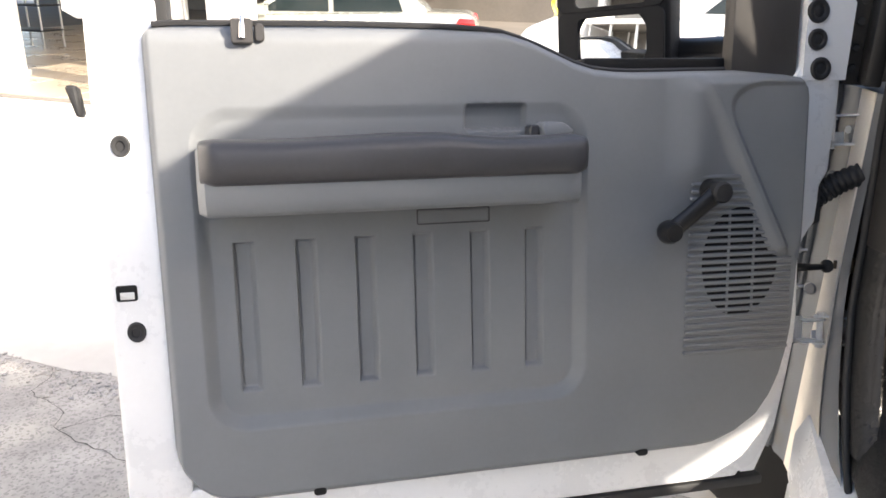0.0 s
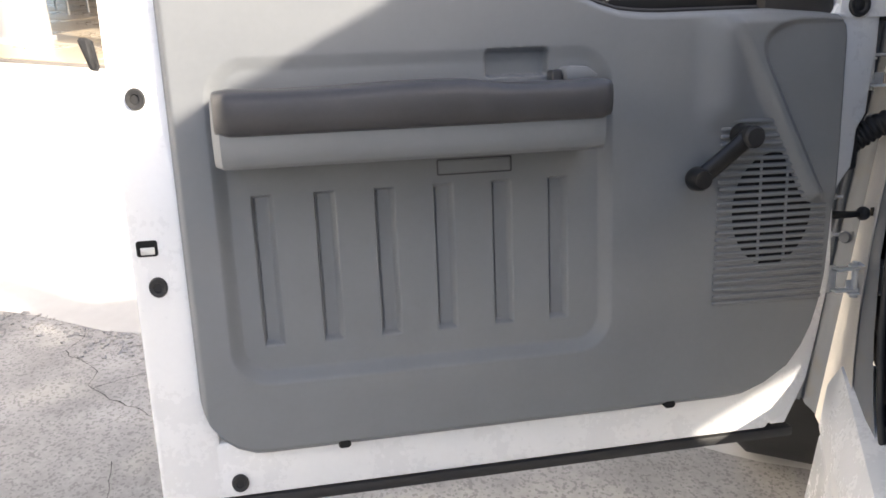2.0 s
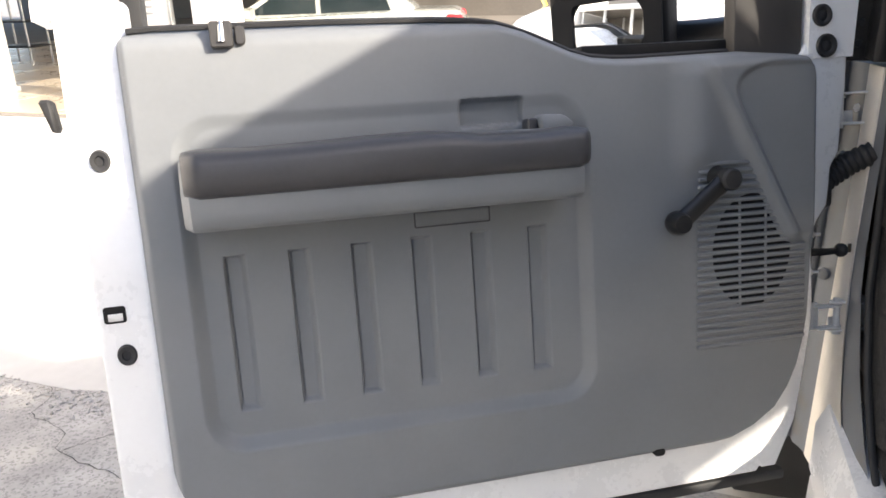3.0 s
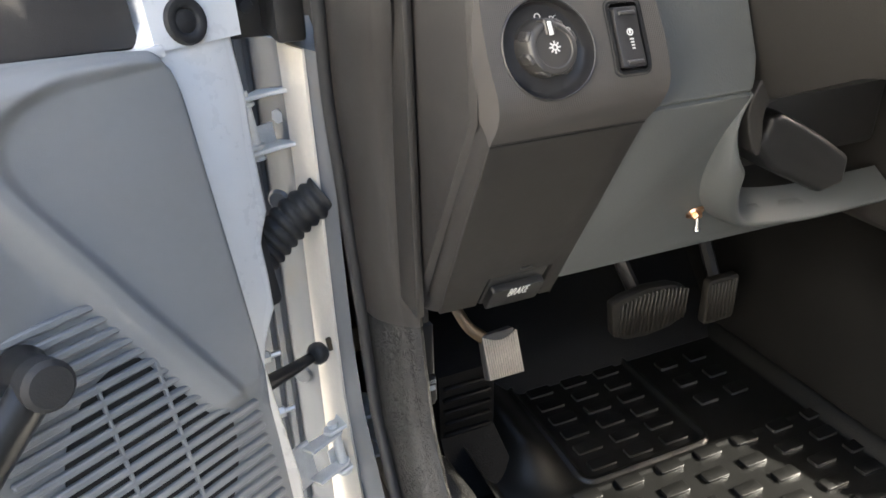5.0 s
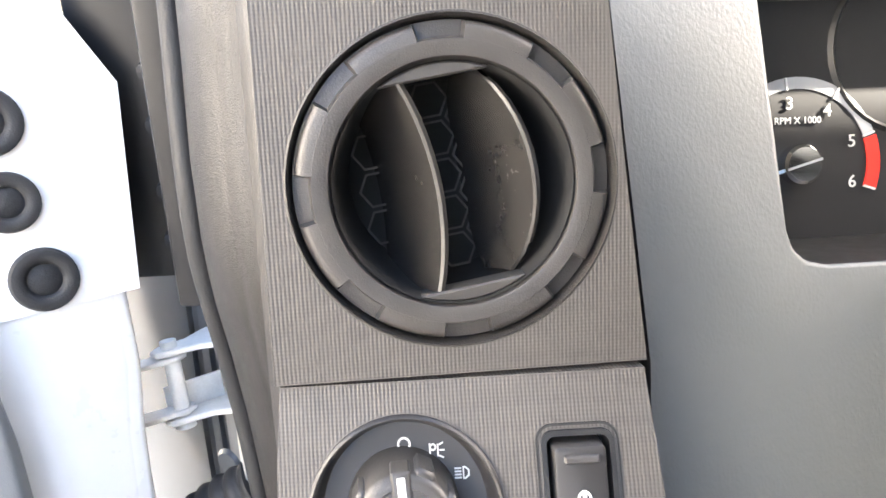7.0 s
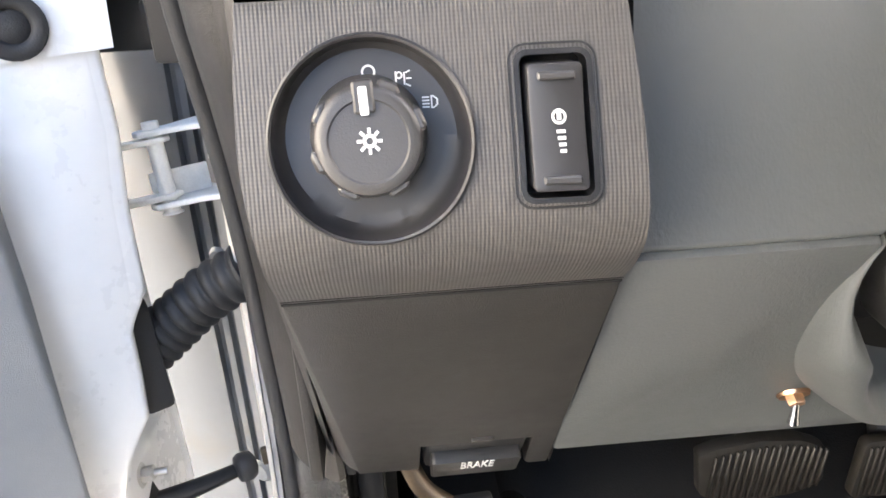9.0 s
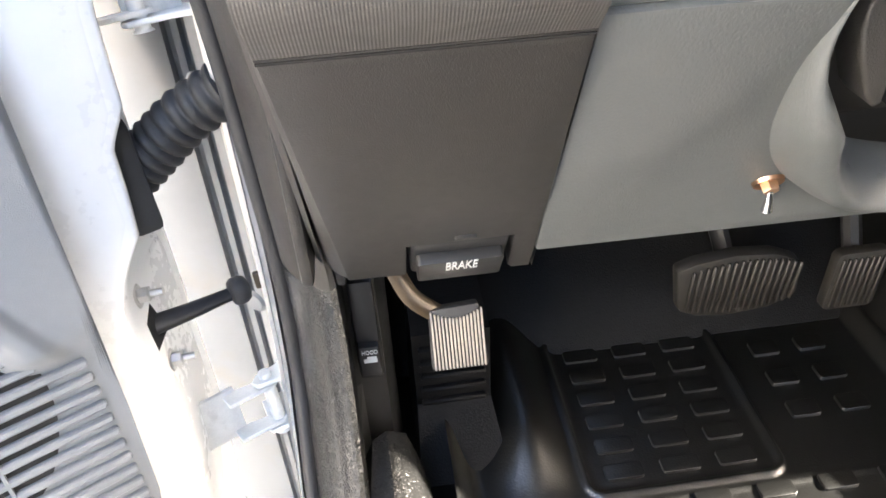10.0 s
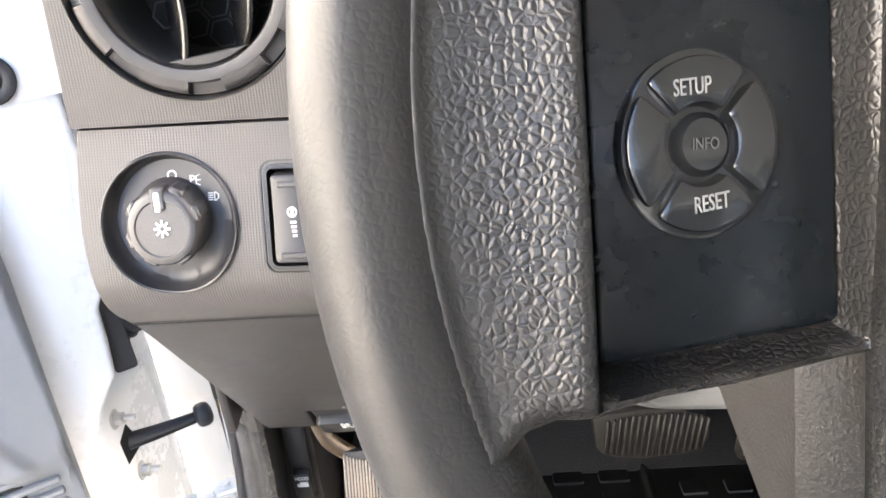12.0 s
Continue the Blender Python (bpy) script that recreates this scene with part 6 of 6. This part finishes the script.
def mat_surface(u, v):
    x, y = 0.155 + (0.665 - 0.155) * u, -0.58 + (0.30 + 0.58) * v
    panel = step(0.004, -0.004, box_distance(x, y, 0.383, 0.005, 0.092, 0.098, 0.014)) * 0.5
    rim = step(0.0055, 0.0015, abs(box_distance(x, y, 0.383, 0.005, 0.099, 0.105, 0.018)))
    panel2 = step(0.0055, 0.0015, abs(box_distance(x, y, 0.44, -0.327, 0.215, 0.216, 0.014)))
    hump = 0.035 * math.exp(-((x - 0.235) / 0.035) ** 2) * step(-0.12, -0.02, y) * step(0.22, 0.10, y)
    edge = 0.02 * (1 - step(0.0, 0.02, min(x - 0.155, 0.665 - x)))
    return (x, y, mat_height(x, y) + 0.0045 * rim + 0.0012 * panel2 + hump + edge - 0.003 * panel)


part("mat_sheet", sheet(mat_surface, 230, 320), MATT, mat_ob, "black rubber sheet", smooth=70)
blk = prism(rounded(-0.0175, 0.0175, -0.0088, 0.0088, 0.003, 3), -0.0044, 0.0036, 0.0026, 3)
blk.transform(Matrix.Rotation(radians(-90), 4, "X"))
first = None


def block(x, y, sx=1.0, sy=1.0, sz=1.0):
    global first
    dz = (mat_height(x, y + 0.01) - mat_height(x, y - 0.01)) / 0.02
    m = Matrix.Translation((x - 0.38, y + 0.1, mat_height(x, y) - 0.0003 - 0.806)) @ Matrix.Rotation(math.atan(dz), 4, "X") @ Matrix.Diagonal((sx, sy, sz, 1))
    if first is None:
        first = part("tread_block", blk, MATT, mat_ob, local=True)
        first.matrix_basis = m
    else:
        o = new("tread_block", first.data)
        o.parent = mat_ob
        o.matrix_basis = m


for i in range(3):
    for j in range(6):
        block(0.325 + 0.058 * i, -0.075 + 0.032 * j, 1.1, 1.0, 0.55)
for i in range(7):
    for j in range(12):
        block(0.255 + 0.062 * i + (0.02 if j % 2 else 0), -0.515 + 0.036 * j)
for i in range(2):
    for j in range(3):
        block(0.535 + 0.055 * i, -0.03 + 0.045 * j, 0.9, 1.2)

pedal = root("brake_pedal", (0.462, 0.024, 0.945), "worn ribbed rubber brake pedal on a steel arm", "pedal")
PP_ = [(0.392, 0.976), (0.410, 0.984), (0.450, 0.990), (0.490, 0.986), (0.512, 0.976), (0.520, 0.970), (0.527, 0.930), (0.524, 0.922), (0.50, 0.910), (0.460, 0.905), (0.425, 0.909), (0.406, 0.918), (0.401, 0.925)]
PM = Matrix.Translation((0, 0.026, 0.945)) @ Matrix.Rotation(radians(4), 4, "X") @ Matrix.Translation((0, 0, -0.945))
part("pad", put(prism(PP_, -0.004, 0.012, 0.004, 2), PM), PEDAL, pedal)
for i in range(17):
    x = 0.408 + 0.0068 * i
    t = (x - 0.46) / 0.06
    part("rib", put(box(x, x + 0.0034, -0.0075, -0.002, 0.914 + 0.010 * t * t, 0.983 - 0.011 * t * t, 0.0012, 1), PM), PEDAL, pedal)
part("arm", tube(smooth_path([(0.46, 0.05, 0.95), (0.455, 0.11, 1.02), (0.45, 0.12, 1.15), (0.45, 0.10, 1.28)], 4), 0.011, 8, flat=0.6), BLACK, pedal)
gas = root("accelerator_pedal", (0.592, 0.03, 0.93), "black ribbed accelerator pedal", "pedal")
GM = Matrix.Translation((0, 0.030, 0.93)) @ Matrix.Rotation(radians(0), 4, "X") @ Matrix.Translation((0, 0, -0.93))
part("pad", put(prism(rounded(0.563, 0.620, 0.893, 0.968, 0.008), -0.004, 0.010, 0.003, 2), GM), PEDAL, gas)
for i in range(8):
    part("rib", put(box(0.568 + 0.0062 * i, 0.571 + 0.0062 * i, -0.007, -0.003, 0.899, 0.962, 0.001, 1), GM), PEDAL, gas)
part("arm", tube(smooth_path([(0.592, 0.045, 0.95), (0.60, 0.10, 1.03), (0.60, 0.14, 1.16)], 4), 0.010, 8), BLACK, gas)
pb = root("parking_brake", (0.165, -0.10, 1.045), "fluted metal parking brake pedal under the dash", "pedal")
BM_ = Matrix.Translation((0.1645, -0.098, 1.046)) @ Matrix.Rotation(radians(-24), 4, "X")
part("pad", put(prism([(-0.0215, 0.022), (0.0165, 0.024), (0.0208, -0.0262), (-0.0228, -0.0262)], -0.003, 0.010, 0.002, 2), BM_), RUBBER, pb)
for i in range(15):
    x = -0.0208 + 0.00272 * i
    part("flute", put(box(x, x + 0.0015, -0.0056, -0.002, -0.0255, 0.0205 - 0.006 * math.sin(math.pi * i / 14), 0.0005, 1), BM_), PBRAKE, pb)
part("arm", tube(smooth_path([(0.160, -0.086, 1.052), (0.146, -0.088, 1.064), (0.128, -0.084, 1.084), (0.116, -0.060, 1.120), (0.112, 0.02, 1.16)], 5), 0.0075, 8, flat=0.4), BRONZE, pb, "worn bronze-coloured arm")
rest = root("foot_rest", (0.165, 0.02, 0.81), "black ribbed foot rest beside the sill", "foot rest")
part("block", loft([[(0.125, -0.06, z), (0.215, -0.06, z), (0.215, 0.20, z), (0.125, 0.20, z)] if z < 0.82 else [(0.13, 0.0, z), (0.205, 0.0, z), (0.205, 0.22, z), (0.13, 0.22, z)] for z in (0.805, 0.86, 0.955)]), CARPET, rest)
for i in range(5):
    part("rib", box(0.135, 0.20, -0.006, 0.002, 0.862 + 0.018 * i, 0.868 + 0.018 * i, 0.002, 1), CARPET, rest)
part_duct = root("under_dash_duct", (0.45, 0.16, 1.05), "black duct and brackets under the dash", "duct")
part("duct", box(0.24, 0.66, 0.17, 0.31, 1.00, 1.15, 0.02), CARPET, part_duct)
part("bracket", tube([(0.36, 0.02, 1.16), (0.365, 0.04, 1.10), (0.372, 0.06, 1.06)], 0.004, 6), STEEL, part_duct)

# ---- seat ----
seat_plan = rounded(0.160, 0.74, -1.30, -0.452, 0.105, 10)
LEVEL = Matrix.Translation((0, 0, 1.100)) @ Matrix.Rotation(radians(-90), 4, "X")
cushion = prism(seat_plan, -0.036, 0.036, 0.032, 5, LEVEL)
seat = part("seat", cushion, CLOTH, cabin, "grey cloth driver's seat", smooth=70)
for k in (0.012, 0.018):
    part("stitching", tube([(x * (1 - 2 * k) + 0.8850 * k, y * (1 - 2 * k) - 1.73 * k, 1.1362) for x, y in rounded(0.178, 0.72, -1.28, -0.470, 0.09, 10)], 0.0009, 6), FADED, seat)
part("seat_base", box(0.22, 0.70, -1.25, -0.62, 0.806, 1.07, 0.02), BLACK, seat)
part("backrest", put(box(0.175, 0.73, -0.07, 0.07, 0.0, 0.66, 0.05, 4), Matrix.Translation((0, -1.28, 1.06)) @ Matrix.Rotation(radians(8), 4, "X")), CLOTH, seat)
